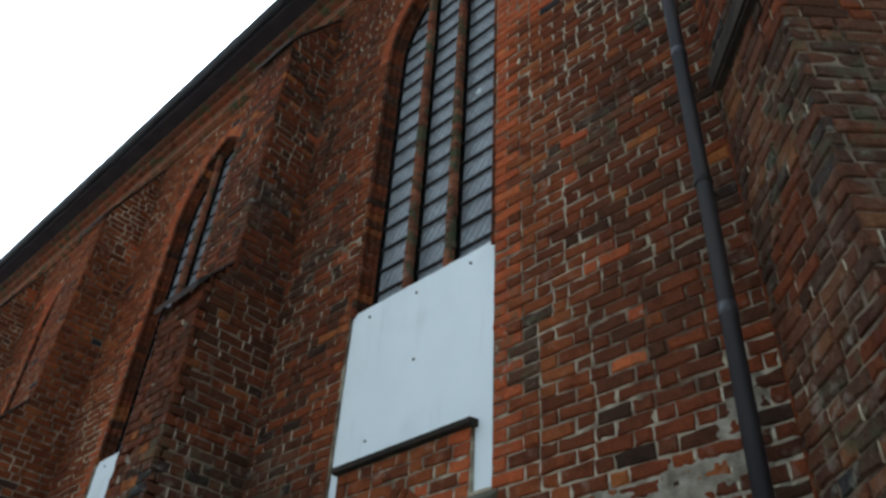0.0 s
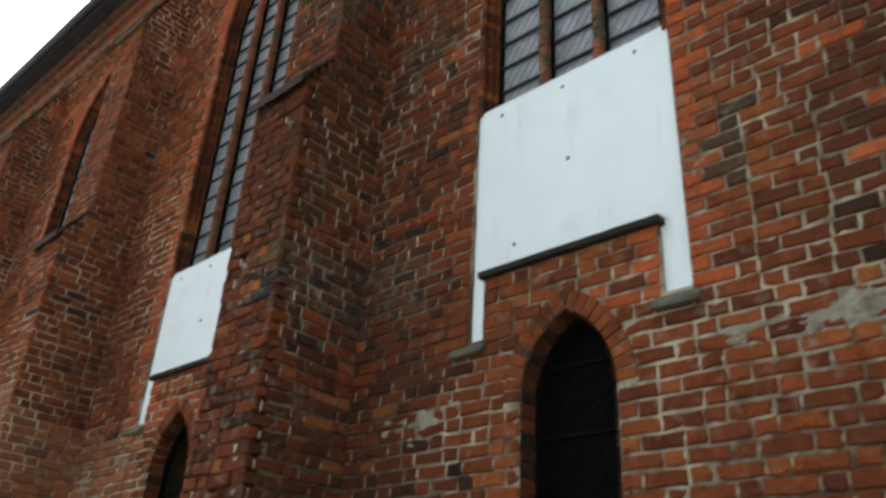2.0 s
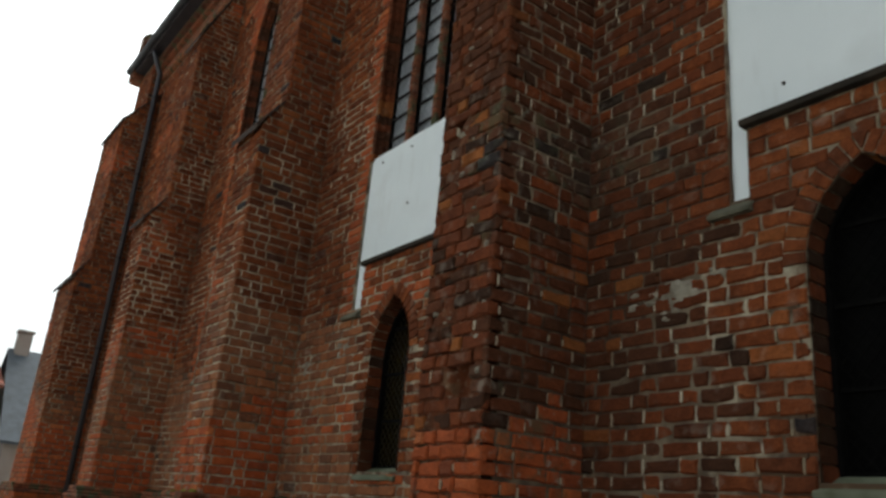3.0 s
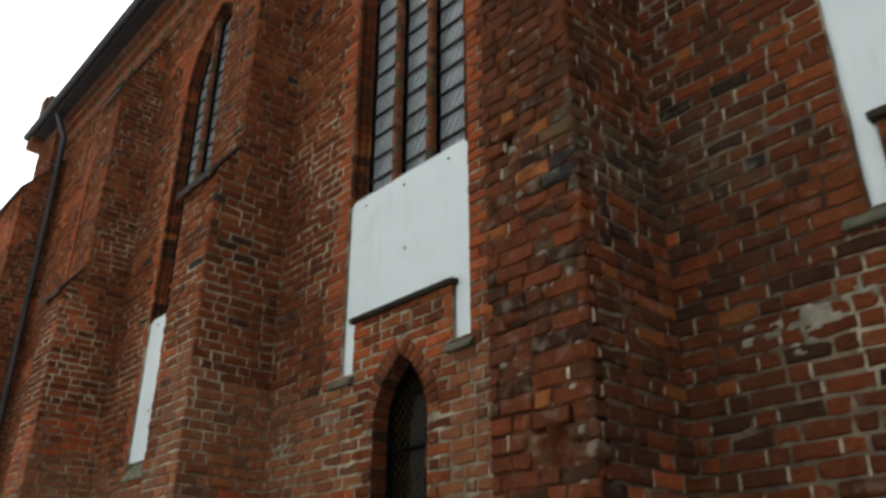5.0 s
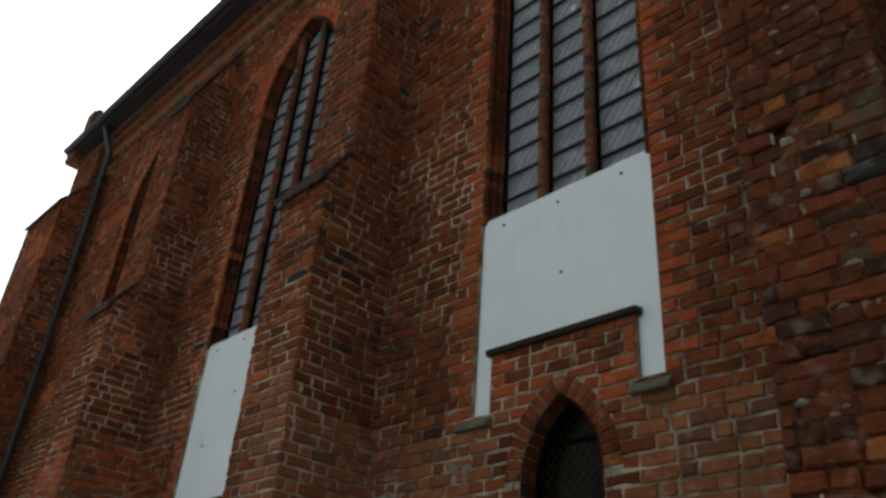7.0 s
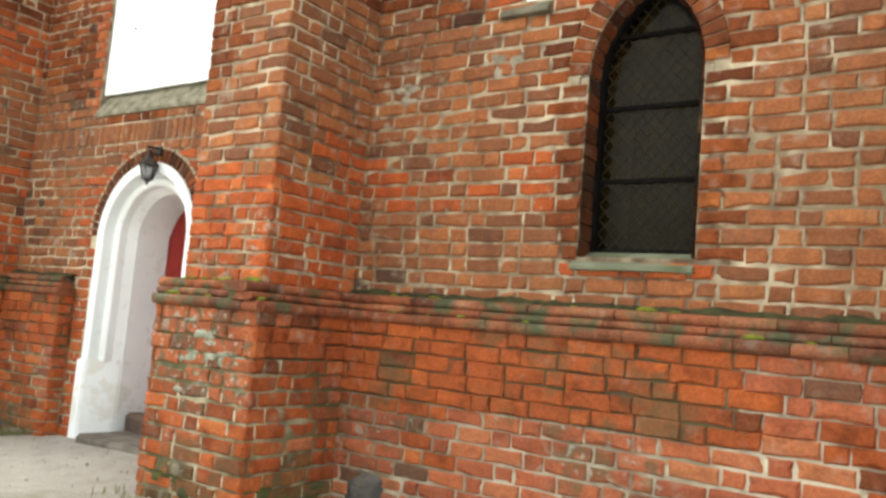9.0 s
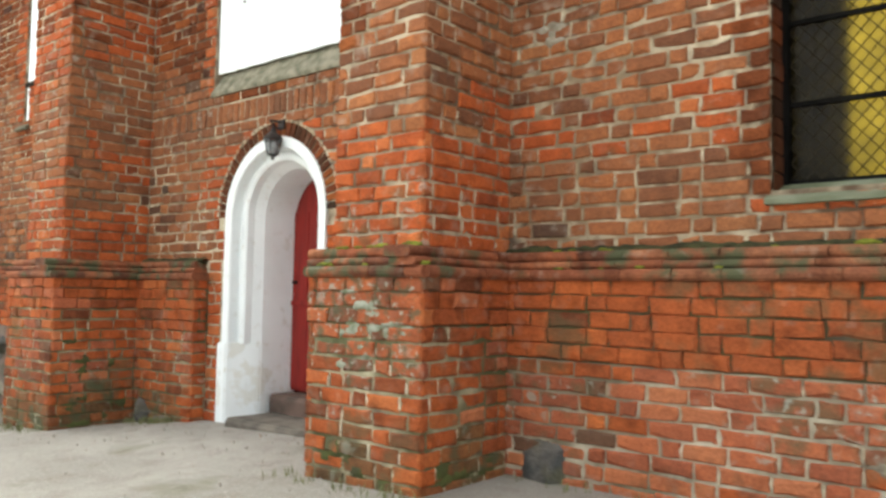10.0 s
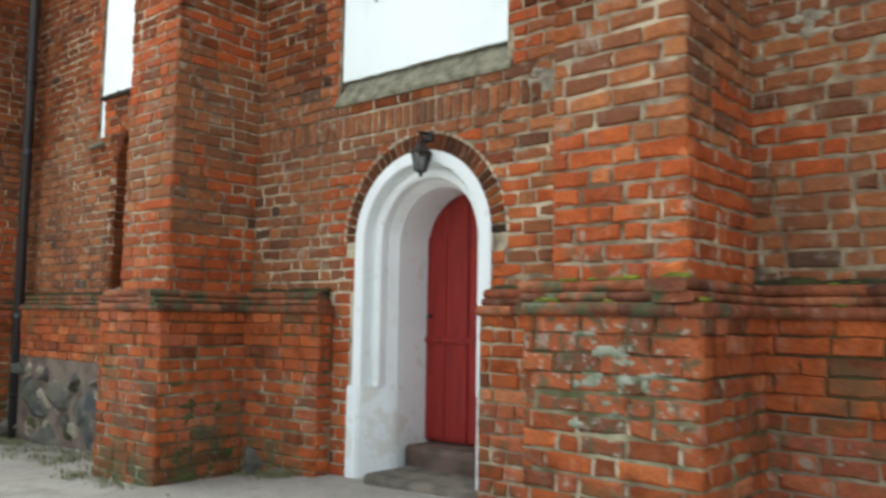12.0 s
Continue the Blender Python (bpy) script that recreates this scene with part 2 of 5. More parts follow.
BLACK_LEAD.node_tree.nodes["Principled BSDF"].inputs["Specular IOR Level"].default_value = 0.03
MOSS = plain("moss", (0.20, 0.22, 0.03), (0.09, 0.10, 0.02), 20.0, 1.0, 0.0, 1.0, 90.0)
IRON = plain("dark_iron", (0.018, 0.018, 0.020), (0.05, 0.04, 0.035), 12.0, 0.55, 0.6, 0.3)
PIPE_METAL = plain("painted_downpipe", (0.034, 0.034, 0.042), (0.060, 0.055, 0.058), 3.0, 0.45, 0.3, 0.15, 40.0, (1, 1, 0.3))
LEAD = plain("lead_came", (0.19, 0.20, 0.21), (0.26, 0.27, 0.28), 20.0, 0.6, 0.5, 0.2)
TILE = plain("roof_tile", (0.24, 0.075, 0.045), (0.12, 0.06, 0.045), 3.0, 0.9, 0.0, 0.6, 40.0)
CAP_TILE = plain("cap_tile", (0.085, 0.055, 0.042), (0.038, 0.033, 0.030), 4.0, 0.92, 0.0, 0.7, 40.0)
SOFFIT = plain("eave_board", (0.050, 0.040, 0.042), (0.030, 0.027, 0.030), 3.0, 0.9)
ZINC = plain("zinc_gutter", (0.075, 0.080, 0.090), (0.045, 0.048, 0.055), 5.0, 0.6, 0.3, 0.2)
STEP_STONE = plain("step_stone", (0.19, 0.165, 0.135), (0.09, 0.08, 0.068), 7.0, 0.9, 0.0, 0.7, 40.0)


def stone_material():
    n = Nodes("field_stone", 0.85)
    c = n.ramp(n.random(), [(0.0, (0.038, 0.043, 0.043)), (0.4, (0.075, 0.073, 0.068)), (0.7, (0.13, 0.105, 0.085)), (1.0, (0.07, 0.078, 0.068))])
    c = n.mix(n.math("MULTIPLY", n.step(n.noise(6.0, 5.0), 0.45, 0.7), 0.6), c, (0.24, 0.21, 0.18))
    c = n.mix(n.math("MULTIPLY", n.step(n.noise(4.3, 6.0), 0.48, 0.62), 0.65), c, (0.085, 0.078, 0.040))
    return n.done(c, n.math("ADD", n.noise(8.0, 4.0), n.noise(40.0, 4.0)), 0.8, 0.02)


FIELD_STONE = stone_material()
THRESHOLD = plain("brown_sandstone", (0.15, 0.10, 0.08), (0.075, 0.055, 0.045), 6.0, 0.92, 0.0, 0.7, 30.0)
GRASS = plain("grass", (0.13, 0.145, 0.060), (0.21, 0.205, 0.11), 9.0, 0.9)
PEBBLE = plain("pebbles", (0.42, 0.39, 0.34), (0.28, 0.25, 0.21), 12.0, 0.95)
PLINTH_FILL = plain("rubble_mortar", (0.20, 0.155, 0.125), (0.09, 0.072, 0.058), 5.0, 0.95, 0.0, 0.9, 30.0, None, 0.02)
# Nave walls and ceiling: interior gloom put into one near-black colour.
INSIDE = plain("nave_gloom", (0.020, 0.016, 0.012), (0.013, 0.011, 0.009), 2.0, 0.95)
GREY_GLASS = glass_material("grey_leaded_glass", (0.32, 0.345, 0.37), 0.28, 0.0)
CLEAR_GLASS = glass_material("pale_glass", (0.62, 0.68, 0.70), 0.1, 0.0, 0.8)
DULL_LEAD = plain("dull_lead", (0.034, 0.028, 0.018), (0.024, 0.020, 0.014), 15.0, 0.9)
# Opaque panes: the dark interior behind them is put into this near-black colour.
GLOOM_GLASS = glass_material("gloom_black_glass", (0.004, 0.0038, 0.0035), 0.35, 0.0, 0.02)
YELLOW_GLASS = glass_material("yellow_leaded_glass", (0.150, 0.104, 0.010), 0.12, 0.95, 0.02, 1.2, 0.45)
LAMP_GLASS = glass_material("lantern_glass", (0.55, 0.58, 0.60), 0.1, 0.8)
SLATE = plain("slate_roof", (0.060, 0.075, 0.090), (0.034, 0.042, 0.052), 3.0, 0.7)
HOUSE_WALL = plain("house_render", (0.34, 0.30, 0.27), (0.24, 0.21, 0.19), 1.0, 0.95)


def door_material():
    n = Nodes("red_door_paint", 0.6)
    n.p.inputs["Specular IOR Level"].default_value = 0.25
    c = n.mix(n.step(n.noise(4.0, 5.0, (6.0, 6.0, 0.7)), 0.4, 0.7), (0.26, 0.020, 0.015), (0.18, 0.016, 0.013))
    c = n.mix(n.math("MULTIPLY", n.step(n.noise(35.0, 5.0), 0.66, 0.74), 0.6), c, (0.09, 0.05, 0.045))
    return n.done(c, n.noise(30.0, 5.0, (4.0, 4.0, 0.5)), 0.25, 0.004)


DOOR_RED = door_material()


def ground_material():
    n = Nodes("trodden_gravel", 0.97)
    c = n.mix(n.step(n.noise(0.7, 5.0), 0.38, 0.62), (0.345, 0.328, 0.288), (0.26, 0.243, 0.208))
    c = n.mix(n.math("MULTIPLY", n.step(n.noise(5.0, 6.0), 0.5, 0.7), 0.6), c, (0.20, 0.17, 0.14))
    c = n.mix(n.math("MULTIPLY", n.step(n.noise(70.0, 6.0), 0.5, 0.62), 0.6), c, (0.45, 0.42, 0.37))
    c = n.mix(n.math("MULTIPLY", n.step(n.noise(1.6, 6.0), 0.60, 0.70), 0.5), c, (0.11, 0.12, 0.05))
    return n.done(c, n.math("ADD", n.noise(90.0, 5.0), n.noise(8.0, 4.0)), 0.8, 0.02)


GROUND = ground_material()

# ---- building helpers ----
from mathutils.geometry import tessellate_polygon

rng = random.Random(11)
Z = Vector((0, 0, 1))
COURSE, JOINT, STRETCH, HEAD, BED = 0.093, 0.0145, 0.250, 0.126, 0.037


def mesh_of(name, verts, faces, material, smooth=False):
    me = bpy.data.meshes.new(name)
    me.from_pydata([tuple(v) for v in verts], [], faces)
    me.materials.append(material)
    if smooth:
        me.polygons.foreach_set("use_smooth", [True] * len(me.polygons))
    me.update()
    return me


def part(name, bm, material, parent=None, label="", smooth=False):
    """Links a bmesh as one mesh object under a thing or a part."""
    me = bpy.data.meshes.new(name)
    bmesh.ops.recalc_face_normals(bm, faces=bm.faces[:])
    bm.to_mesh(me)
    bm.free()
    me.materials.append(material)
    if smooth:
        me.polygons.foreach_set("use_smooth", [True] * len(me.polygons))
    ob = new(name, me)
    ob.parent = parent
    return tagged(ob, label) if label else ob


def pile(name, verts, faces, material, parent=None, label="", kind="stuff"):
    ob = new(name, mesh_of(name, verts, faces, material))
    ob.parent = parent
    return tagged(ob, label, kind=kind)


def pieces(name, verts, faces, nv, nf, material, parent):
    """The same corners and faces as separate objects of nv corners and nf faces each."""
    for i in range(len(verts) // nv):
        ob = new(name, mesh_of(name, verts[i * nv:(i + 1) * nv], [tuple(k - i * nv for k in f) for f in faces[i * nf:(i + 1) * nf]], material))
        ob.parent = parent


def thing(name, label, category, group="", kind="", at=(0, 0, 0)):
    ob = new(name)
    ob.empty_display_size = 0.2
    ob.location = at
    return tagged(ob, label, category, group, kind)


def box_bm(x0, x1, y0, y1, z0, z1, bevel=0.0):
    bm = bmesh.new()
    bmesh.ops.create_cube(bm, size=1)
    for v in bm.verts:
        v.co = Vector(((x0 + x1) / 2 + v.co.x * (x1 - x0), (y0 + y1) / 2 + v.co.y * (y1 - y0), (z0 + z1) / 2 + v.co.z * (z1 - z0)))
    if bevel:
        bmesh.ops.bevel(bm, geom=bm.edges[:], offset=bevel, segments=2, affect="EDGES")
    return bm


def rough_up(bm, amount, scale=4.0):
    for v in bm.verts:
        v.co += noise.noise_vector(v.co * scale) * amount
    return bm


def tube_bm(points, radius, sides=12, caps=True):
    """A round tube along a line of points."""
    bm = bmesh.new()
    pts = [Vector(p) for p in points]
    rings = []
    for i, p in enumerate(pts):
        d = (pts[min(i + 1, len(pts) - 1)] - pts[max(i - 1, 0)]).normalized()
        a = d.orthogonal().normalized() if not rings else (side - d * side.dot(d)).normalized()
        side = a
        b = d.cross(a)
        r = radius[i] if isinstance(radius, (list, tuple)) else radius
        rings.append([bm.verts.new(p + (a * math.cos(k * math.tau / sides) + b * math.sin(k * math.tau / sides)) * r) for k in range(sides)])
    for lo, hi in zip(rings, rings[1:]):
        for k in range(sides):
            bm.faces.new((lo[k], lo[(k + 1) % sides], hi[(k + 1) % sides], hi[k]))
    if caps:
        bm.faces.new(rings[0][::-1])
        bm.faces.new(rings[-1])
    return bm


def plate_bm(outline, holes, y0, y1):
    """A slab in the plane of x and z between y0 and y1, with openings that go through it."""
    loops = [[Vector((x, 0, z)) for x, z in loop] for loop in (outline, *holes)]
    flat = [p for loop in loops for p in loop]
    bm = bmesh.new()
    fr = [bm.verts.new((p.x, y0, p.z)) for p in flat]
    bk = [bm.verts.new((p.x, y1, p.z)) for p in flat]
    for tri in tessellate_polygon(loops):
        for vs in (fr, bk):
            try:
                bm.faces.new([vs[i] for i in tri])
            except ValueError:
                pass
    n = 0
    for loop in loops:
        for i in range(len(loop)):
            a, b = n + i, n + (i + 1) % len(loop)
            bm.faces.new((fr[a], fr[b], bk[b], bk[a]))
        n += len(loop)
    return bm


class Arch:
    """A pointed or round-headed opening: its middle, half width, foot, springing and rise."""

    def __init__(self, cx, half, foot, spring, rise):
        self.cx, self.w, self.foot, self.spring, self.rise = cx, half, foot, spring, rise
        self.r = (half * half + rise * rise) / (2 * half)

    def half_at(self, z, grow=0.0):
        if z < self.spring:
            return self.w + grow
        q = (self.r + grow) ** 2 - (z - self.spring) ** 2
        return max(0.0, math.sqrt(q) - (self.r - self.w)) if q > 0 else 0.0

    def line(self, steps=10, inset=0.0, foot=None):
        """From the left foot over the head to the right foot, as (x, z, outward x, outward z)."""
        foot = self.foot if foot is None else foot
        r, w = self.r - inset, self.w - inset
        top = math.acos(max(-1.0, min(1.0, (self.r - self.w) / r)))
        left = [(-w, foot, -1, 0)]
        for i in range(steps + 1):
            a = top * i / steps
            left.append((self.r - self.w - r * math.cos(a), self.spring + r * math.sin(a), -math.cos(a), math.sin(a)))
        right = [(-x, z, -nx, nz) for x, z, nx, nz in left[::-1]]
        both = left + (right[1:] if abs(left[-1][0]) < 1e-6 else right)
        return [(self.cx + x, z, nx, nz) for x, z, nx, nz in both]

    def loop(self, steps=10, inset=0.0, foot=None):
        return [(x, z) for x, z, _, _ in self.line(steps, inset, foot)]


def brick_shape(L, H, rough, seed):
    """Corners and faces of one worn brick: x along, y into the wall, z up; its front near y = 0."""
    q = random.Random(seed)
    j = lambda s: q.uniform(-s, s)  # noqa: E731
    tx, tz, wob = j(0.0035 + 0.12 * rough), j(0.002 + 0.08 * rough), 0.0058 + 0.2 * rough
    hx, hz = L / 2, H / 2
    rim = [(-hx, -hz), (j(0.2) * L, -hz), (hx, -hz), (hx, j(0.15) * H), (hx, hz), (j(0.2) * L, hz), (-hx, hz), (-hx, j(0.15) * H)]
    rim = [(x + j(wob), z + j(wob)) for x, z in rim]
    c = [q.uniform(0.003, 0.013) + (q.random() < 0.18) * q.uniform(0.004, 0.018) for _ in rim]
    v = [(x, 0.05, z) for x, z in rim]
    v += [(x, 0.005 + 0.5 * k + tx * x / hx + tz * z / hz, z) for (x, z), k in zip(rim, c)]
    v += [(x - math.copysign(min(k, abs(x)), x) * (abs(x) > hx * 0.6), tx * x / hx + tz * z / hz + j(0.0012), z - math.copysign(min(k, abs(z)), z) * (abs(z) > hz * 0.6))
          for (x, z), k in zip(rim, c)]
    f = [tuple(range(16, 24))]
    for a in (0, 8):
        for k in range(8):
            f.append((a + k, a + (k + 1) % 8, a + 8 + (k + 1) % 8, a + 8 + k))
    return v, f


BRICK_MESHES = {}


def brick_mesh(L, material, H):
    key = (round(L / 0.03), material.name, rng.randrange(8), round(H, 3))
    if key not in BRICK_MESHES:
        v, f = brick_shape(max(0.03, key[0] * 0.03), H, 0.0, len(BRICK_MESHES) + 77)
        BRICK_MESHES[key] = mesh_of("brick", v, f, material)
    return BRICK_MESHES[key], max(0.03, key[0] * 0.03)


def mixed(level, low=None, dirty=False, sooty=()):
    """Chooses old or renewed bricks: renewed below the height low and in ragged patches; sooty: weathered stretches."""
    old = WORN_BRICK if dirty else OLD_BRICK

    def pick(c):
        k = noise.noise(Vector((c.x * 0.8 + 3, c.y * 0.8, c.z * 1.1))) + 0.25 * noise.noise(c * 6) - (0.08 if dirty else 0.0)
        if low and c.z < low + 0.35 * noise.noise(c * 1.7):
            return NEW_BRICK
        if abs(c.x + 7.42) < 0.075 and abs(c.z - 2.03) < 0.047:
            return SOOT_BRICK
        if 1.69 < c.z < 1.80 and abs(c.x + 4.18) < 0.42:
            return NEW_BRICK
        if c.x > -2.45 and c.z > (2.2 if dirty else 3.3) and noise.noise(c * 1.15 + Vector((5, 2, 9))) + 0.3 * noise.noise(c * 5) > (0.29 if dirty else 0.36):
            return SOOT_BRICK
        if any(a < c.x + 0.5 * noise.noise(c * 2.1) < b for a, b in sooty) and k < level + 0.15:
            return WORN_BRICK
        if k <= level and c.x < -2.6 and c.z < 3.3 + 0.9 * noise.noise(c * 0.9):
            return LIMY_BRICK
        if dirty and c.y < -0.8 and rng.random() < 0.014:
            return BROKEN_BRICK
        return NEW_BRICK if k > level else old
    return pick


def eaten(c):
    """How deeply a crumbling face is worn at the place c."""
    return noise.noise(c * 2.3) + 0.35 * noise.noise(c * 7) - 0.1


class Layer:
    """Bricks laid course by course on flat faces, kept until they are set down as parts and as a joined rest."""

    def __init__(self):
        self.laid = []
        self.plugs = []

    def face(self, p, n, length, z0, z1, busy=None, span=None, material=None, edge=None, rough=0.0, gaps=0.0, tight=1.0, bed=BED):
        """p: the face's left end as seen from outside; n: its outward normal; busy(z): stretches along it that are open;
        span(z): the stretch that the face has at that height; edge: material of the bricks beside the openings."""
        n = Vector(n).normalized()
        u = (-n).cross(Z)
        p = Vector((p[0], p[1], 0))
        for k in range(math.floor(z0 / COURSE) - 2, math.ceil(z1 / COURSE) + 1):
            zc = (k + 0.5) * COURSE + bed
            if not z0 <= zc < z1:
                continue
            lo, hi = span(zc) if span else (0.0, length)
            free, ends = [(lo, hi)], set()
            for a, b in (busy(zc) if busy else ()):
                free = [(s, t) for f, g in free for s, t in ((f, min(g, a)), (max(f, b), g)) if t - s > 0.03]
                ends |= {round(a, 4), round(b, 4)}
            shift = rng.uniform(0, 0.3) + (k % 2) * 0.2
            for s, t in free:
                x, seq = s, k + rng.randrange(3)
                first = True
                while x < t - 0.02:
                    L = (STRETCH if seq % (2 if p.x + u.x * x > (-6.1 if zc > 1.5 else -2.3) else 3) else HEAD) * rng.uniform(0.92, 1.06)
                    if first:
                        L = (STRETCH if k % 2 else HEAD) if edge else (L * (0.35 + shift) if shift < 0.5 else L)
                    if t - x - L < 0.07:
                        L = t - x if t - x < 0.29 else (t - x) / 2
                    m = material
                    if edge and ((first and round(s, 4) in ends) or (abs(x + L - t) < 0.01 and round(t, 4) in ends)):
                        m = edge
                    if rng.random() >= gaps and not (rough and 0.12 < x and x + L < length - 0.12 and eaten(p + u * (x + L / 2) + Z * zc) > 0.365):
                        off = rng.gauss(0, 0.003) + (rng.uniform(-0.010, 0.022) if rough and rng.random() < 0.6 else 0.0) * rough
                        c = p + u * (x + L / 2) + Z * zc
                        off = off + rough * 0.03 * max(0.0, eaten(c))
                        sway = 0.014 * noise.noise(Vector((c.x * 0.7, c.y * 0.7, c.z * 0.9)))
                        m = m(c) if callable(m) else m
                        if tight >= 1 and x + L < t - 0.03 and rng.random() < (0.12 if rough else 0.55 + 0.6 * noise.noise(c * 1.3)):
                            self.plugs.append((c + u * (L / 2) + Z * sway - n * max(0.0, off), u, n))
                        self.laid.append((p + u * (x + L / 2) + Z * (zc + sway + rng.uniform(-0.003, 0.003)) - n * off, u, n, max(0.02, L - JOINT * tight * rng.uniform(0.8, 1.25)), m or OLD_BRICK, rough, COURSE - JOINT * (0.45 if tight < 1 else 0.78 if c.x > -2.45 and c.z > 3.2 else 1.0)))
                    x += L
                    seq += 1
                    first = False
        return self

    def point(self, parent):
        """Pale mortar that fills the upright joints almost to the face, joint by joint."""
        q, v, f = random.Random(len(self.plugs)), [], []
        for c, u, n in self.plugs:
            wide = 0.85 if c.x < -2.5 or c.z < 3.2 else 0.55
            w, lo, hi, y = wide * q.uniform(0.0050, 0.0100), -COURSE * q.uniform(0.12, 0.54), COURSE * q.uniform(0.12, 0.54), q.uniform(0.001, 0.008)
            b, j = len(v), q.uniform(-0.006, 0.006)
            for s, d in ((1.0, 0.03), (0.75, y)):
                v += [c + u * (j + a * w * s * q.uniform(0.8, 1.2)) + Z * (z * (s * 0.3 + 0.7)) - n * d for a, z in ((-1, lo), (1, lo), (1, hi), (-1, hi))]
            f += [(b + k, b + (k + 1) % 4, b + 4 + (k + 1) % 4, b + 4 + k) for k in range(4)] + [(b + 4, b + 5, b + 6, b + 7)]
        pile("pointing", v, f, POINTING, parent)

    def set_down(self, parent, near, count=300, name="brick"):
        """The pieces next to the place near become objects of their own; the rest is joined, one mesh a material."""
        near = Vector(near)
        self.laid.sort(key=lambda b: (b[0] - near).length)
        for c, u, n, L, m, _, H in self.laid[:count]:
            me, made = brick_mesh(L, m, H)
            ob = new(name, me)
            ob.parent = parent
            s = L / made
            ob.matrix_world = Matrix(((u.x * s, -n.x, 0, c.x), (u.y * s, -n.y, 0, c.y), (0, 0, 1, c.z), (0, 0, 0, 1)))
        rest = {}
        for i, (c, u, n, L, m, rough, H) in enumerate(self.laid[count:]):
            verts, faces = rest.setdefault(m.name, ([], []))
            v, f = brick_shape(L, H, 0.02 * rough, i)
            a = len(verts)
            verts += [c + u * x - n * y + Z * z for x, y, z in v]
            faces += [tuple(a + k for k in q) for q in f]
        for key, (verts, faces) in rest.items():
            pile("brickwork", verts, faces, bpy.data.materials[key], parent)
        if self.plugs:
            self.point(parent)


def ring_bricks(arch, thick, y, count, depth=0.12, gap=0.007, pop=0.0):
    """Wedge bricks round the head of an opening; returns corners and faces."""
    verts, faces = [], []
    r, w = arch.r, arch.w
    for side in (-1, 1):
        top = math.acos((r - w) / r)
        n = max(3, count // 2)
        for i in range(n):
            a0, a1 = top * i / n + gap / r, top * (i + 1) / n
            if i == n - 1 and r > w * 1.01:
                a1 = top - 0.004 / r
            off = -pop + rng.uniform(-0.004, 0.004)
            b = len(verts)
            for yy, i2 in ((y + depth, 0.0), (y + off + 0.005, 0.0), (y + off, 0.006)):
                for rr, aa in ((r + i2 + 0.002, a0 + i2 / r), (r + i2 + 0.002, a1 - i2 / r), (r + thick - i2, a1 - i2 / (r + thick)), (r + thick - i2, a0 + i2 / (r + thick))):
                    verts.append((arch.cx + side * (rr * math.cos(aa) - (r - w)), yy, arch.spring + rr * math.sin(aa)))
            for k0 in (0, 4):
                for k in range(4):
                    q = (b + k0 + k, b + k0 + (k + 1) % 4, b + k0 + 4 + (k + 1) % 4, b + k0 + 4 + k)
                    faces.append(q if side < 0 else q[::-1])
            q = (b + 8, b + 9, b + 10, b + 11)
            faces.append(q if side < 0 else q[::-1])
    if r > w * 1.01:
        # the wedge that closes the point
        top = math.acos((r - w) / r)
        zi, zo = arch.spring + r * math.sin(top) + 0.02, arch.spring + (r + thick) * math.sin(top)
        half = (r + thick) * math.cos(top) - (r - w) - 0.012
        b = len(verts)
        for yy, i2 in ((y + depth, 0.0), (y - pop + 0.005, 0.0), (y - pop, 0.006)):
            verts += [(arch.cx - 0.006, yy, zi + i2), (arch.cx + 0.006, yy, zi + i2), (arch.cx + half - i2, yy, zo - i2), (arch.cx - half + i2, yy, zo - i2)]
        for k0 in (0, 4):
            faces += [(b + k0 + k, b + k0 + (k + 1) % 4, b + k0 + 4 + (k + 1) % 4, b + k0 + 4 + k) for k in range(4)]
        faces.append((b + 8, b + 9, b + 10, b + 11))
    return verts, faces


def sweep(line, profile, cut=None, head=1.0):
    """Corners and faces of a moulding: profile rows of (inset, depth) carried along an opening's line; cut: piece length, for bricks."""
    verts, faces = [], []
    pts = []
    for (x0, z0, a0, b0), (x1, z1, a1, b1) in zip(line, line[1:]):
        d = math.hypot(x1 - x0, z1 - z0)
        if d < 1e-4:
            continue
        n = max(1, round(d / cut)) if cut else 1
        for i in range(n):
            g = 0.012 / d if cut else 0.0
            s, t = (i / n + g / 2), ((i + 1) / n - g / 2)
            pts.append([(x0 + (x1 - x0) * q, z0 + (z1 - z0) * q, a0 + (a1 - a0) * q, b0 + (b1 - b0) * q) for q in (s, t)])
    for ends in pts:
        j = rng.uniform(-0.004, 0.004) if cut else 0.0
        b = len(verts)
        for x, z, nx, nz in ends:
            for i, y in profile:
                verts.append((x - nx * (i + j), y + j, z - nz * (i + j) * head))
        m = len(profile)
        for k in range(m - 1):
            faces.append((b + k, b + k + 1, b + m + k + 1, b + m + k))
        if cut:
            faces += [tuple(range(b, b + m)), tuple(range(b + m, b + 2 * m))[::-1]]
    return verts, faces

# ---- plan ----
WALL_W, WALL_E, WALL_TOP, THICK = -16.6, 2.8, 10.4, 0.75
PLINTH_Y, PLINTH_TOP = -0.15, 1.535
ROLL_Z = 1.372
BED_LOW, THIN_Z, THIN_FOOT = ROLL_Z % COURSE, ROLL_Z - 5 * COURSE, ROLL_Z - 3 * COURSE
SPRING, RISE = 8.6, 1.27
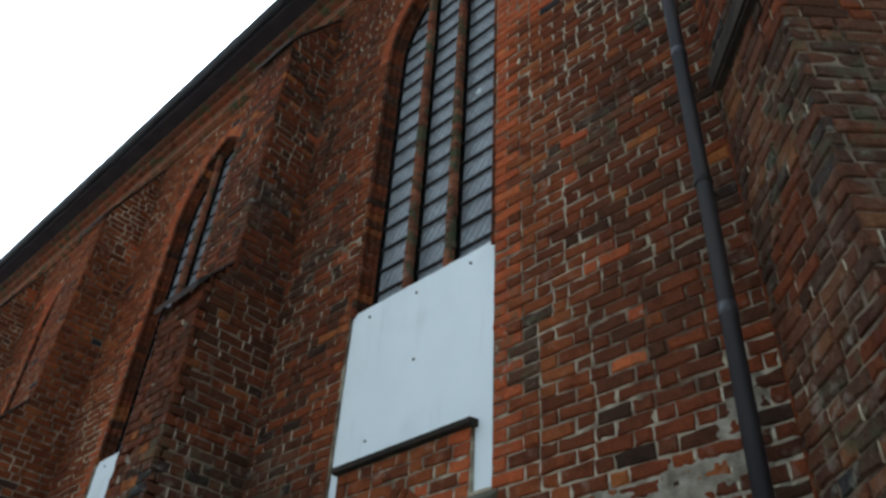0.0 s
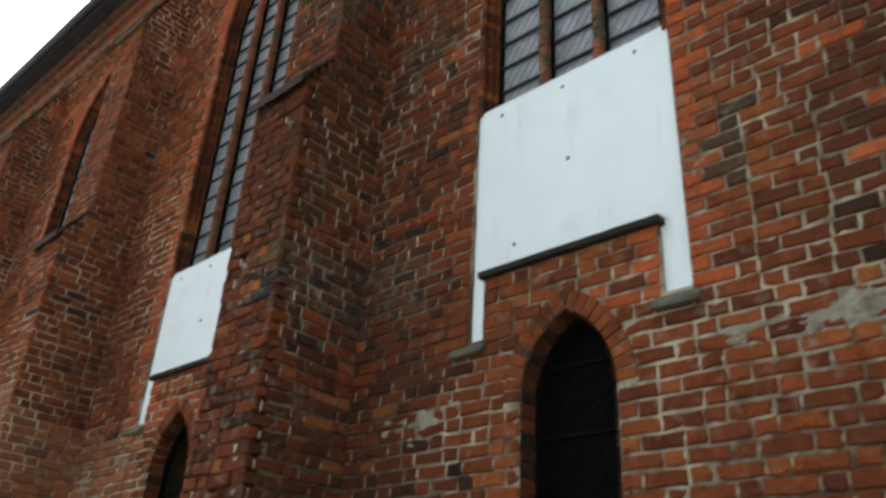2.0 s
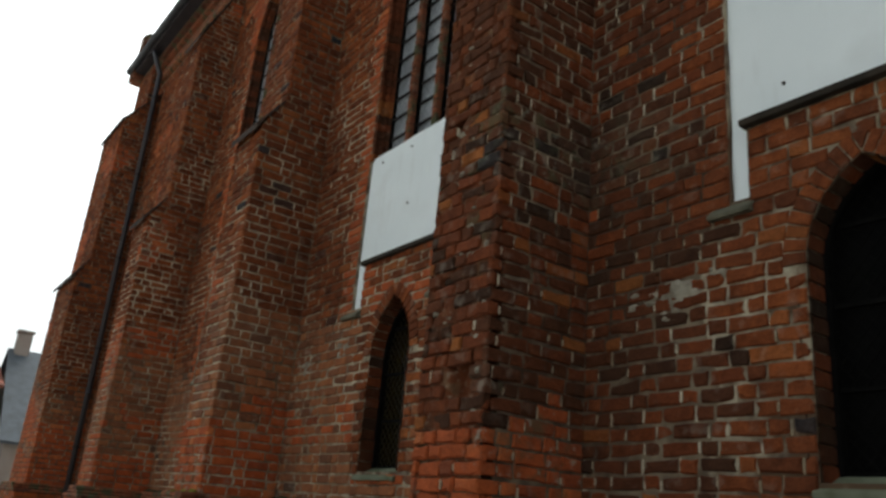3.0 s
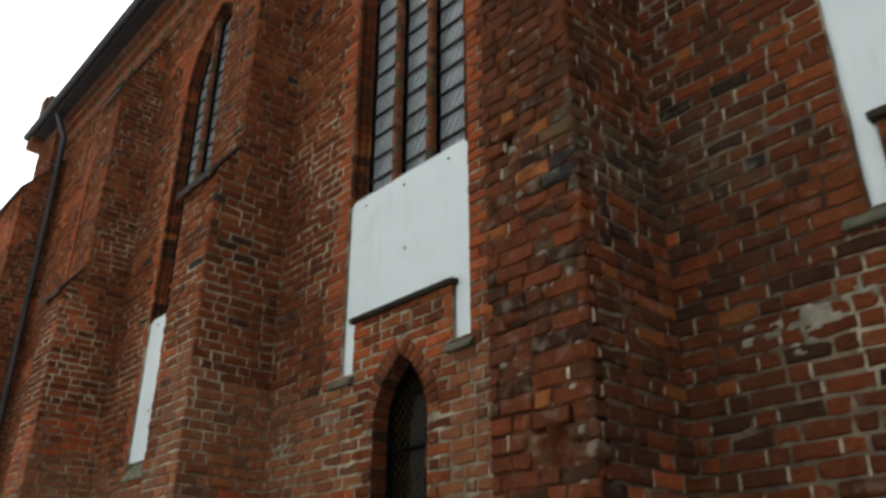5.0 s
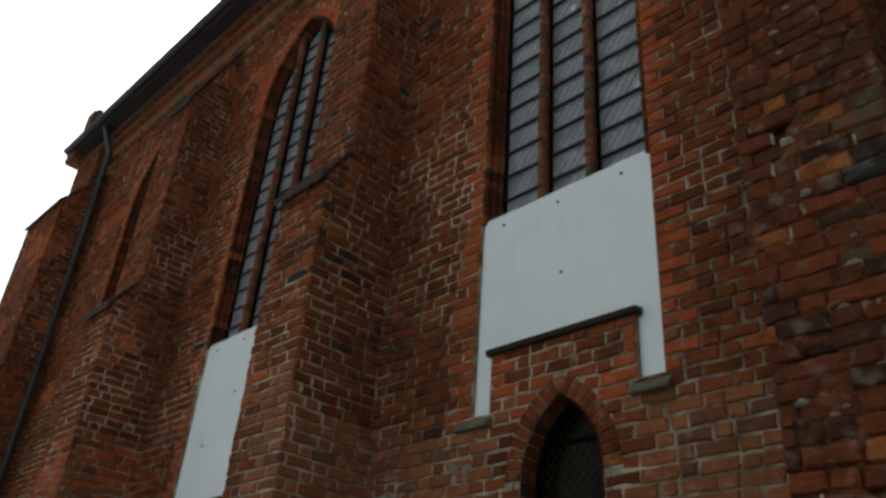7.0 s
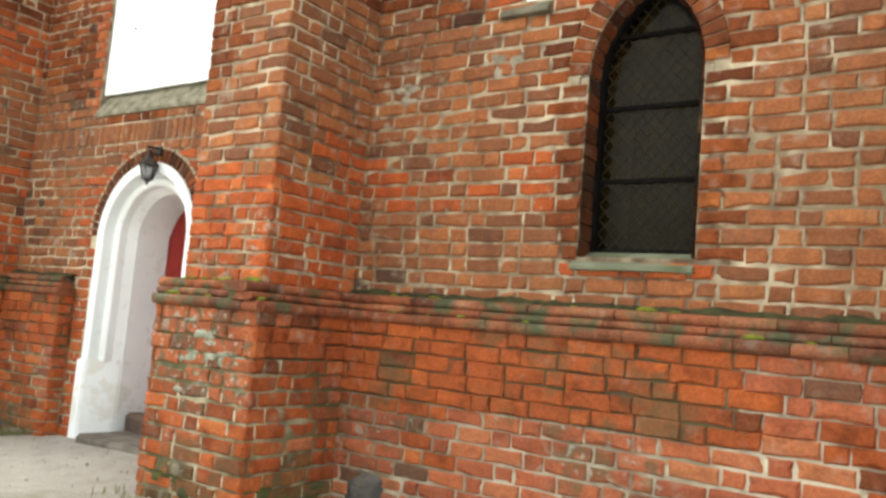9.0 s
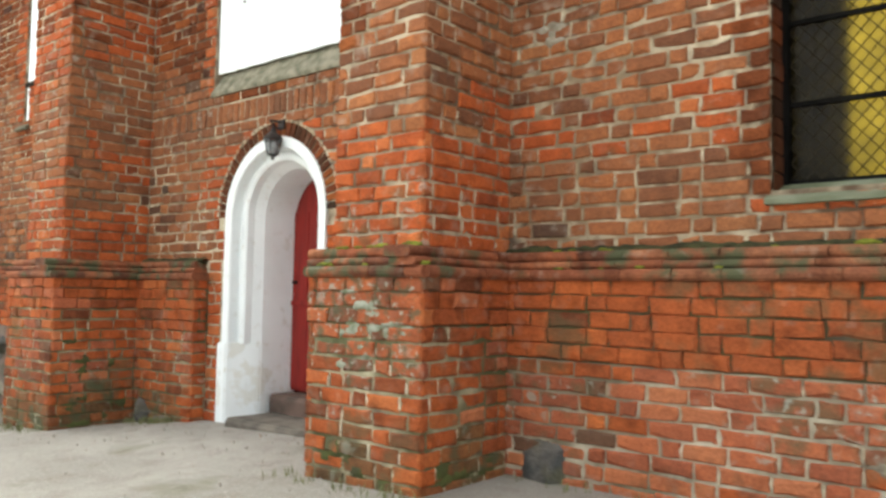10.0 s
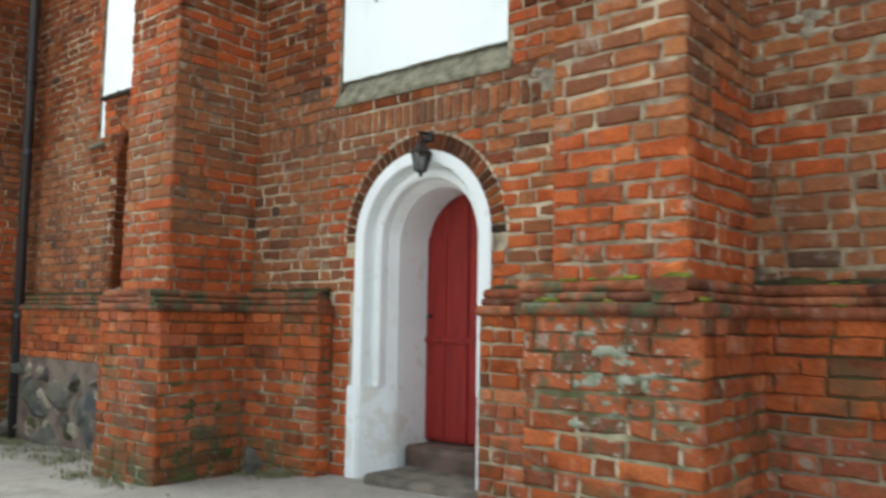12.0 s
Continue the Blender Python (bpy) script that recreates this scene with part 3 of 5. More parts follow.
# bays: left and right edge of the tall window, top of its board, foot of the board, gable (left, right, top) or None
BAYS = [
    (-0.61, 0.985, 5.235, 3.325, (-0.49, 0.81, 3.79)),
    (-4.97, -3.38, 5.08, 3.385, (-4.80, -3.562, 3.845)),
    (-9.35, -7.70, 5.07, 3.22, None),
    (-13.36, -11.80, 5.06, 3.28, (-13.22, -11.95, 3.73)),
]
TALL = [Arch((a + b) / 2, (b - a) / 2, foot, SPRING, RISE) for a, b, _, foot, _ in BAYS]
LOW_A = Arch(0.155, 0.335, 1.77, 2.86, 0.53)
LOW_B = Arch(-4.17, 0.33, 1.82, 2.87, 0.54)
NICHE = Arch(-12.52, 0.37, 1.60, 2.80, 0.62)
DOOR = Arch(-8.45, 0.635, 0.1, 1.90, 0.635)
BUTTRESSES = [(-2.40, -1.71), (-6.81, -6.09), (-11.10, -10.36)]


def ground_z(x, y=-9.0):
    """The yard falls to the west; by the door it is heaped a little against the wall."""
    heap = 0.075 * max(0.0, 1 - ((x + 8.5) / 1.8) ** 2) * max(0.0, min(1.0, 1.6 + y))
    return heap + 0.17 + 0.042 * (max(-30.0, min(x, -6.0)) + 7.0)


# ---- ground ----
bm = bmesh.new()
xs = [-900, -300, -120, -60, -30, -26, -22, -18, -16, -14, -12, -11, -10.3, -9.8, -9.3, -8.8, -8.4, -8, -7.5, -7, -6, -4, -2, 0, 2, 4, 8, 16, 40, 120, 400, 900]
ys = [-900, -300, -100, -40, -20, -12, -8, -6, -5, -4, -3, -2.4, -1.8, -1.2, -0.6, 0, 0.7, 1.5, 12, 60, 300, 900]
grid = [[bm.verts.new((x, y, ground_z(x, y) + (0.02 * noise.noise(Vector((x, y, 0)) * 0.9) if abs(x) < 20 and abs(y) < 9 else 0))) for y in ys] for x in xs]
for i in range(len(xs) - 1):
    for j in range(len(ys) - 1):
        bm.faces.new((grid[i][j], grid[i + 1][j], grid[i + 1][j + 1], grid[i][j + 1]))
tagged(part("ground", bm, GROUND, smooth=True), "trodden pale gravel and sand yard beside the church", "ground", kind="structure")

# ---- south wall of the nave ----
wall = thing("wall_south", "old red brick church wall with pale lime mortar joints", "wall", kind="structure")
M = 0.012


def tall_hole(i):
    a, b, _, foot, gable = BAYS[i]
    loop = TALL[i].loop(12, foot=foot if gable else foot - 0.2)
    if gable:
        g0, g1, gt = gable
        loop += [(g1, foot), (g1, gt), (g0, gt), (g0, foot)]
    return loop


outline = [(WALL_W, -0.4), (WALL_E, -0.4), (WALL_E, WALL_TOP + 0.9), (WALL_W, WALL_TOP + 0.9)]
holes = [tall_hole(i) for i in range(4)] + [LOW_A.loop(10), LOW_B.loop(10), DOOR.loop(10, foot=-0.2), NICHE.loop(10)]
part("mortar_core", plate_bm(outline, holes, M, THICK), MORTAR, wall)

# repointed and sooty stretches of the mortar, a skin over the core
def mortar_skin(name, x0, x1, z0, z1, material, holes=()):
    """A thin sheet of mortar with ragged ends on the face of the core."""
    n = 40
    left = [(x0 + 0.12 * noise.noise(Vector((x0, k * 0.37, 1))), z0 + (z1 - z0) * k / n) for k in range(n + 1)]
    right = [(x1 + 0.12 * noise.noise(Vector((x1, k * 0.37, 2))), z) for k, (_, z) in enumerate(left)]
    part(name, plate_bm(left + right[::-1], holes, M - 0.002, M + 0.001), material, wall)


mortar_skin("repointed_mortar", -6.0, LOW_B.cx - 0.46, 1.5, 2.85, REPOINTED)
mortar_skin("repointed_mortar", LOW_B.cx + 0.46, -2.5, 1.5, 2.85, REPOINTED)
mortar_skin("repointed_mortar", -7.62, -6.85, 1.5, 3.0, REPOINTED)
mortar_skin("repointed_mortar", -10.3, -9.25, 1.5, 2.7, REPOINTED)
mortar_skin("sooty_mortar", -1.72, -0.78, 1.5, 9.4, DARK_MORTAR)
RING = 0.125


def wall_busy(z):
    out = []
    for i, (a, b, _, foot, gable) in enumerate(BAYS):
        if z > foot:
            h = TALL[i].half_at(z)
            if z > SPRING:
                h = TALL[i].half_at(z, 0.13)
            if h > 0.02:
                if gable and z < gable[2]:
                    out += [(a, gable[0]), (gable[1], b)]
                else:
                    out.append((TALL[i].cx - h, TALL[i].cx + h))
    for arch in (LOW_A, LOW_B, NICHE, DOOR):
        if z > arch.foot - 0.05:
            h = arch.half_at(z, RING if z > arch.spring - 0.05 else 0.0)
            if h > 0.02:
                out.append((arch.cx - h, arch.cx + h))
    if 3.0 < z < 3.3:
        out.append((-9.36, -7.66))
    if 2.76 < z < 2.93:
        out.append((-10.34, -7.30))
    return [(a - WALL_W, b - WALL_W) for a, b in out]


def brick_edge(c):
    if -1.5 < c.x < 0:
        return OLD_BRICK
    return NEW_BRICK if c.z > 3.3 or abs(c.x + 8.45) < 2 else OLD_BRICK


south = Layer()
south.face((WALL_W, 0), (0, -1, 0), WALL_E - WALL_W, PLINTH_TOP, WALL_TOP, wall_busy, None, mixed(0.52, sooty=((-1.9, -0.75), (1.7, 3.2))), brick_edge)
# the stretch beside the door, where the plinth stops short
south.face((-9.35, 0), (0, -1, 0), 1.95, 0.0, PLINTH_TOP, lambda z: [(DOOR.cx - 0.70 + 9.35, DOOR.cx + 0.70 + 9.35)], None, NEW_BRICK)

# soldier course over the door
v, f = [], []
x = -10.34
while x < -7.32:
    L = rng.uniform(0.062, 0.075)
    b, off = len(v), rng.uniform(-0.004, 0.004)
    q, r = brick_shape(L, 0.168, 0.0, int(x * 1000))
    v += [(x + L / 2 + a, y + off, 2.827 + c) for a, y, c in q]
    f += [tuple(b + k for k in w) for w in r]
    x += L + 0.012
pieces("soldier_brick", v, f, 24, 17, LIMY_BRICK, wall)

# rings of wedge bricks over the openings
for arch, thick, count, mat, name in ((LOW_A, 0.13, 20, OLD_BRICK, "arch_ring"), (LOW_B, 0.13, 20, OLD_BRICK, "arch_ring"), (NICHE, 0.12, 20, OLD_BRICK, "arch_ring"),
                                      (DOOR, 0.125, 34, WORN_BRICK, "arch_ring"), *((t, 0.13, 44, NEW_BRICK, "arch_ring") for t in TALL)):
    v, f = ring_bricks(arch, thick, 0.0, count, gap=0.012 if arch is DOOR else 0.008)
    if arch.cx > -5 or arch is DOOR:
        pieces("arch_brick", v, f, 12, 9, mat, wall)
    else:
        pile(name, v, f, mat, wall)
# thin pale label of mortar round the door arch
v, f = ring_bricks(Arch(DOOR.cx, DOOR.w + 0.125, 0, DOOR.spring, DOOR.w + 0.125), 0.024, 0.0, 40, 0.05, gap=0.02, pop=0.006)
pile("mortar_label", v, f, POINTING, wall)

# reveals of the low openings, brick by brick, in a darker brick than the wall
for arch, depth in ((LOW_A, 0.30), (LOW_B, 0.30)):
    v, f = sweep(arch.line(8), [(0.014, 0.004), (0.014, depth), (-0.05, depth), (-0.05, 0.004)], COURSE)
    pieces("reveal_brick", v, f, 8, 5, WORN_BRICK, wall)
part("niche_back", box_bm(NICHE.cx - 0.5, NICHE.cx + 0.5, 0.21, THICK - 0.1, NICHE.foot - 0.1, 3.3), MORTAR, wall)
nl = Layer()
nl.face((NICHE.cx - NICHE.w, 0.20), (0, -1, 0), NICHE.w * 2, NICHE.foot, NICHE.spring + NICHE.rise, None,
        lambda z: (NICHE.w - NICHE.half_at(z), NICHE.w + NICHE.half_at(z)), OLD_BRICK)
nl.set_down(wall, (NICHE.cx, 0, 2), 0)
v, f = sweep(NICHE.line(8), [(0.014, 0.004), (0.014, 0.21), (-0.05, 0.21), (-0.05, 0.004)], COURSE)
pile("reveal_bricks", v, f, OLD_BRICK, wall)

# ---- plinth with its two rolls ----


def plinth_pick(c):
    """Renewed, stained orange bricks above, older weathered ones below and towards the east."""
    ragged = 0.25 * noise.noise(c * 2.6)
    if c.x < -9.5:
        return GREEN_BRICK if c.z < 0.30 + 0.5 * ragged else STAINED_BRICK
    return STAINED_BRICK if (c.z > 0.88 + 0.3 * ragged and c.x < -3.5 + ragged) or noise.noise(c * 3.3) > 0.35 else FOOT_BRICK


plinth = thing("plinth", "orange red brick plinth with rounded courses and mossy joints", "plinth", kind="structure")
base = Layer()
PLINTH = [(-15.2, -11.2), (-10.26, -9.33), (-7.79, -6.94), (-5.99, -2.56), (-1.60, 2.8)]
for a, b in PLINTH:
    a2, b2 = a - 0.04 * (a not in (-7.79,)), b + 0.04 * (b not in (-9.33,))
    core_b = b2 - M * (b == -9.33)
    part("plinth_core", box_bm(a2, core_b, PLINTH_Y + M, 0.05, -0.4, THIN_Z - 0.002), PLINTH_FILL if a < -12 else REPOINTED if a == -7.79 else FOOT_MORTAR if a == -5.99 else PLINTH_MORTAR, plinth)
    seam = min(core_b, -3.55)
    if seam > a2:
        part("plinth_core", box_bm(a2, seam, PLINTH_Y + M + 0.003, 0.05, THIN_Z, 1.37), REPOINTED if a == -7.79 else MOSSY_MORTAR, plinth)
    if core_b > seam:
        part("plinth_core", box_bm(max(a2, seam + 0.001), b2, PLINTH_Y + M + 0.004, 0.05, THIN_Z, 1.37), FOOT_MORTAR, plinth)
    base.face((a2, PLINTH_Y), (0, -1, 0), b2 - a2, -0.1 if a > -12 else 0.80, THIN_Z, None, None, plinth_pick, bed=BED_LOW)
    base.face((a2, PLINTH_Y), (0, -1, 0), b2 - a2, THIN_Z, ROLL_Z, None, None, plinth_pick, tight=1.0 if a == -7.79 else 0.55, bed=BED_LOW)
base.face((-9.33, PLINTH_Y), (1, 0, 0), 0.15, 0.0, ROLL_Z, None, None, NEW_BRICK, bed=BED_LOW)

ROLLS = ((1.360, 0.066, 0.0), (1.424, 0.050, 0.055), (1.472, 0.062, 0.075))


def roll_run(p, q, n, m0=0, m1=0):
    """Two courses of half-round bricks from p to q, set back by their own depth; m: mitre at the ends (+1 outer, -1 inner)."""
    p, q, n = Vector((*p, 0)), Vector((*q, 0)), Vector((*n, 0))
    u, verts, faces = (q - p).normalized(), [], []
    for z, h, back in ROLLS:
        end = (q - p).length
        lo, hi = m0 * (0.012 - back), end + m1 * (0.012 - back)
        x = lo
        while x < hi - 0.02:
            L = min(rng.uniform(0.24, 0.29), hi - x)
            if hi - x - L < 0.08:
                L = hi - x
            j, b = rng.uniform(-0.005, 0.005), len(verts)
            prof = [(-0.16, 0.0), (0.0, 0.0)] + [(0.030 * math.sin(a) + 0.004, h / 2 - h / 2 * math.cos(a)) for a in (0.5, 1.1, 1.57, 2.1, 2.65)] + [(0.0, h), (-0.16, h)]
            for e in (x + 0.0025, x + L - 0.0025):
                for o, k in prof:
                    base = p + u * e + n * (o - back + j)
                    verts.append((base.x, base.y, z + k + j * 0.3))
            m = len(prof)
            for k in range(m):
                faces.append((b + k, b + (k + 1) % m, b + m + (k + 1) % m, b + m + k))
            faces += [tuple(range(b, b + m))[::-1], tuple(range(b + m, b + 2 * m))]
            x += L
    return verts, faces


for a, b in PLINTH:
    v, f = roll_run((a - 0.1 * (a != -7.79), PLINTH_Y), (b + 0.1 * (b != -9.33), PLINTH_Y), (0, -1), 0, 1 if b == -9.33 else 0)
    pieces("roll_brick", v, f, 18, 11, ROLL_BRICK, plinth)
south.set_down(wall, (-5.0, 0, 2.0), 300)
base.set_down(plinth, (-4.9, -0.15, 1.1), 620)


def moss_line(p, q, n, parent, deep=0.068):
    """Dirt and dark moss gathered on top of the upper roll."""
    p, q, n = Vector((*p, 0)), Vector((*q, 0)), Vector((*n, 0))
    u, L = (q - p).normalized(), (q - p).length
    bm = bmesh.new()
    prev = None
    for i in range(int(L / 0.02) + 1):
        c = p + u * min(L, i * 0.02)
        k = noise.noise(c * 5) + 0.6 * noise.noise(c * 19)
        hgt, d = 0.030 + 0.022 * k, deep * (1 + 0.35 * k)
        row = [bm.verts.new(c + n * o + Z * zz) for o, zz in ((-0.02, 1.50), (d, 1.528), (d * 0.8, 1.540 + 0.2 * hgt), (0.012, 1.535 + hgt), (-0.02, 1.535 + hgt))]
        if prev:
            for a, b in zip(range(4), range(1, 5)):
                bm.faces.new((prev[a], prev[b], row[b], row[a]))
        prev = row
    part("moss_line", bm, DIRT_MOSS, parent, "dark moss along the plinth top", smooth=True)


for a, b in ((-15.2, -11.1), (-10.36, -9.35), (-7.77, -6.81), (-6.09, -2.40), (-1.71, 2.7)):
    moss_line((a, 0), (b, 0), (0, -1), plinth)

# fieldstone footing that shows under the west bays
q = random.Random(5)
for x, z, s in [(-14.3, 0.38, .36), (-13.55, 0.46, .28), (-12.95, 0.30, .34), (-12.32, 0.44, .26), (-11.60, 0.36, .36), (-14.9, -0.05, .22),
                (-13.95, -0.06, .27), (-12.55, -0.05, .22), (-12.0, 0.02, .16), (-11.35, -0.1, .2), (-13.95, 0.30, .13), (-12.02, 0.58, .14), (-12.68, 0.62, .10), (-13.25, 0.62, .12), (-11.9, 0.16, .15), (-12.5, 0.16, .12), (-13.4, 0.14, .14), (-11.35, 0.60, .13), (-14.7, 0.66, .12), (-14.0, 0.62, .13),
                (-5.74, 0.26, .22), (-3.86, 0.50, .10), (-3.30, 0.50, .13), (-2.95, 0.56, .12), (-10.10, 0.14, .20), (-9.72, 0.04, .16)]:
    bm = bmesh.new()
    bmesh.ops.create_icosphere(bm, subdivisions=3, radius=1)
    sx, sz = s * q.uniform(0.95, 1.25), s * q.uniform(0.72, 0.95)
    for w in bm.verts:
        d = w.co.normalized() * (1 + 0.6 * noise.noise(w.co * 1.1 + Vector((x * 7, 0, z))))
        for k in range(5):
            cut = noise.noise_vector(Vector((x * 3 + k * 5.1, z, k))).normalized()
            over = d.dot(cut) - 0.6
            if over > 0:
                d -= cut * over
        w.co = Vector((x + d.x * sx, PLINTH_Y + 0.05 + d.y * (0.14 if x < -11 else 0.15), z + d.z * sz))
    part("fieldstone", bm, FIELD_STONE, plinth)

# patches of old render on the wall
def crust(at, u, n, w, h, seed, parent, material=PATCH, name="render_patch", label="crumbling grey lime render", swell=0.020):
    """A crust of render, lichen or algae that swells out of a brick face with a ragged outline; u: along the face, n: out of it."""
    at, u, n = Vector(at), Vector(u), Vector(n)
    x, z = at.dot(u), at.z
    bm = bmesh.new()
    q = Vector((seed * 3.7, seed * 1.3, 0))
    nx, nz = max(6, int(w * 2.6 / 0.016)), max(6, int(h * 2.6 / 0.016))
    rows = []
    for i in range(nx + 1):
        rows.append([])
        for j in range(nz + 1):
            a, b = (i / nx - 0.5) * 2.6, (j / nz - 0.5) * 2.6
            p = Vector((x + a * w, z + b * h, 0))
            blob = 1.0 - (a * a * a * a + b * b * b * b) ** 0.5 + 0.75 * noise.noise(p * 7 + q) + 0.5 * noise.noise(p * 19 + q) + 0.3 * noise.noise(p * 50)
            out = -0.012 + swell * max(0.0, min(1.0, blob * 1.6)) - 0.003 * noise.noise(p * 40)
            rows[-1].append(bm.verts.new(at + u * (p.x - x) + Z * (p.y - z) + n * out))
    for i in range(nx):
        for j in range(nz):
            bm.faces.new((rows[i][j], rows[i + 1][j], rows[i + 1][j + 1], rows[i][j + 1]))
    part(name, bm, material, parent, label, smooth=True)


q = random.Random(8)
SPOTS = [(2.32, 3.02, 0.22, 0.10), (1.85, 3.0, 0.24, 0.10), (1.4, 2.98, 0.2, 0.06), (-0.95, 2.86, 0.13, 0.08), (-1.25, 2.84, 0.08, 0.05), (-5.78, 2.90, 0.10, 0.075),
         (-5.05, 2.98, 0.08, 0.07), (-7.47, 2.88, 0.12, 0.07), (-7.2, 2.82, 0.07, 0.06), (2.55, 3.3, 0.10, 0.14), (-1.05, 2.72, 0.06, 0.04), (2.0, 2.86, 0.1, 0.04), (-0.72, 2.93, 0.06, 0.05)]
BANDS = [(2.3, 3.03, 0.34, 0.10), (1.7, 2.99, 0.26, 0.07), (2.55, 3.25, 0.12, 0.14), (-0.98, 2.86, 0.12, 0.06)]
SPOTS = [(x + q.uniform(-1.1, 1.1) * w, z + q.uniform(-1.0, 1.0) * h, w * q.uniform(0.3, 0.6), h * q.uniform(0.3, 0.6)) for x, z, w, h in SPOTS for _ in range(6)]
for i, (x, z, w, h) in enumerate(SPOTS + BANDS):
    crust((x, 0.0, z), (1, 0, 0), (0, -1, 0), w, h, i + 1, wall, swell=0.0135 if i < len(SPOTS) else 0.0148)

# ---- cornice and eaves ----
eaves = thing("eaves_cornice", "weathered brick cornice under the dark roof edge", "cornice", kind="structure")


def cornice_band(name, z0, z1, y, material, bevel=0.012):
    part(name, box_bm(WALL_W - 0.1, WALL_E + 0.05, y, 0.1, z0, z1, bevel), material, eaves)


cornice_band("string_course", 10.40, 10.53, -0.09, ROLL_BRICK, 0.03)
cornice_band("frieze", 10.53, 10.80, -0.03, ROLL_BRICK)
cornice_band("corbel_course", 10.80, 10.90, -0.12, ROLL_BRICK, 0.02)
cornice_band("corbel_course", 10.90, 11.00, -0.22, ROLL_BRICK, 0.02)
cornice_band("eave_board", 11.02, 11.15, -0.42, SOFFIT, 0.01)
bm = bmesh.new()
prof = [(-0.42 - 0.07 + 0.07 * math.cos(a), 11.17 - 0.07 * math.sin(a)) for a in [math.pi * i / 8 for i in range(9)]]
ends = [[bm.verts.new((x, y, z)) for y, z in prof] for x in (WALL_W - 0.15, WALL_E + 0.1)]
for i in range(8):
    bm.faces.new((ends[0][i], ends[0][i + 1], ends[1][i + 1], ends[1][i]))
gut = part("gutter", bm, ZINC, eaves)
gut.modifiers.new("thick", "SOLIDIFY").thickness = 0.006

# roof over the nave, in tile courses
roof = thing("roof", "steep red tiled church roof", "roof", kind="structure")
v, f = [], []
for k in range(68):
    y0, y1 = -0.52 + k * 0.13, -0.52 + (k + 1) * 0.13 + 0.03
    z0, z1 = 11.20 + k * 0.17, 11.20 + (k + 1) * 0.17 + 0.03
    b = len(v)
    v += [(WALL_W - 0.12, y0, z0 + 0.03), (WALL_E + 3, y0, z0 + 0.03), (WALL_E + 3, y1, z1), (WALL_W - 0.12, y1, z1), (WALL_W - 0.12, y0, z0), (WALL_E + 3, y0, z0)]
    f += [(b, b + 1, b + 2, b + 3), (b + 4, b + 5, b + 1, b)]
pile("tile_courses", v, f, TILE, roof)
bm = bmesh.new()
bm.faces.new([bm.verts.new(p) for p in ((WALL_W - 0.1, 8.3, 22.75), (WALL_E + 3, 8.3, 22.75), (WALL_E + 3, 17.9, 11.2), (WALL_W - 0.1, 17.9, 11.2))])
part("north_tiles", bm, TILE, roof)
# stepped gable stump at the west end, on a shallow brick pilaster
part("pilaster_core", box_bm(WALL_W + 0.012, -15.462, -0.208, 0.05, 9.3, 10.92), GREY_MORTAR, eaves)
pl = Layer()
pl.face((WALL_W, -0.22), (0, -1, 0), -15.45 - WALL_W, 9.3, 10.93, None, None, OLD_BRICK)
pl.face((-15.45, -0.22), (1, 0, 0), 0.22, 9.3, 10.93, None, None, OLD_BRICK)
pl.set_down(eaves, (-16, 0, 10), 0)
gable = part("gable_kneeler", box_bm(WALL_W - 0.25, WALL_W + 0.25, -0.45, 0.3, 10.9, 11.32, 0.03), ROLL_BRICK, roof)
part("gable_kneeler", box_bm(-16.05, -15.6, -0.52, -0.1, 11.2, 11.78, 0.07), ROLL_BRICK, roof)
bm = bmesh.new()
west = [[bm.verts.new((x, y, z)) for y, z in ((0.02, -0.4), (17.6, -0.4), (17.6, 11.2), (8.8, 22.5), (0.02, 11.2))] for x in (WALL_W - 0.02, WALL_W + 0.5)]
bm.faces.new(west[0])
bm.faces.new(west[1][::-1])
for i in range(5):
    bm.faces.new((west[0][i], west[0][(i + 1) % 5], west[1][(i + 1) % 5], west[1][i]))
tagged(part("wall_west", bm, ROLL_BRICK), "plain west gable wall", "wall", kind="structure")

# ---- the unseen nave added behind the windows, its gloom put into near-black colour ----
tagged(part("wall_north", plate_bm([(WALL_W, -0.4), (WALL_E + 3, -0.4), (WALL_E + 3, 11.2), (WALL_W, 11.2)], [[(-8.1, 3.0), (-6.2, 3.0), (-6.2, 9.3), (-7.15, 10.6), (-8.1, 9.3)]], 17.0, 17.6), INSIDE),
       "far nave wall with a window, near-black for painted gloom", "wall", kind="structure")
tagged(part("ceiling", box_bm(WALL_W, WALL_E + 3, 0.7, 17.1, 11.0, 11.15), INSIDE), "plain nave ceiling, near-black for painted gloom", "ceiling", kind="structure")
tagged(part("floor", box_bm(WALL_W, WALL_E + 3, 0.7, 17.1, -0.1, 0.25), STEP_STONE), "stone floor of the dim nave", "floor", kind="structure")
# eastern end: the slanting wall beyond the corner buttress
bm = box_bm(0, 5.0, 0.0, 0.7, -0.4, 11.2)
east = tagged(part("wall_apse", bm, OLD_BRICK), "slanting red brick choir wall", "wall", kind="structure")
east.matrix_world = pose(2.8, 0.0, 0, 0, 0, 45)
tagged(part("wall_east", box_bm(5.8, 6.2, 3.0, 17.6, -0.4, 11.2), INSIDE), "unseen choir end wall, near-black for painted gloom", "wall", kind="structure")


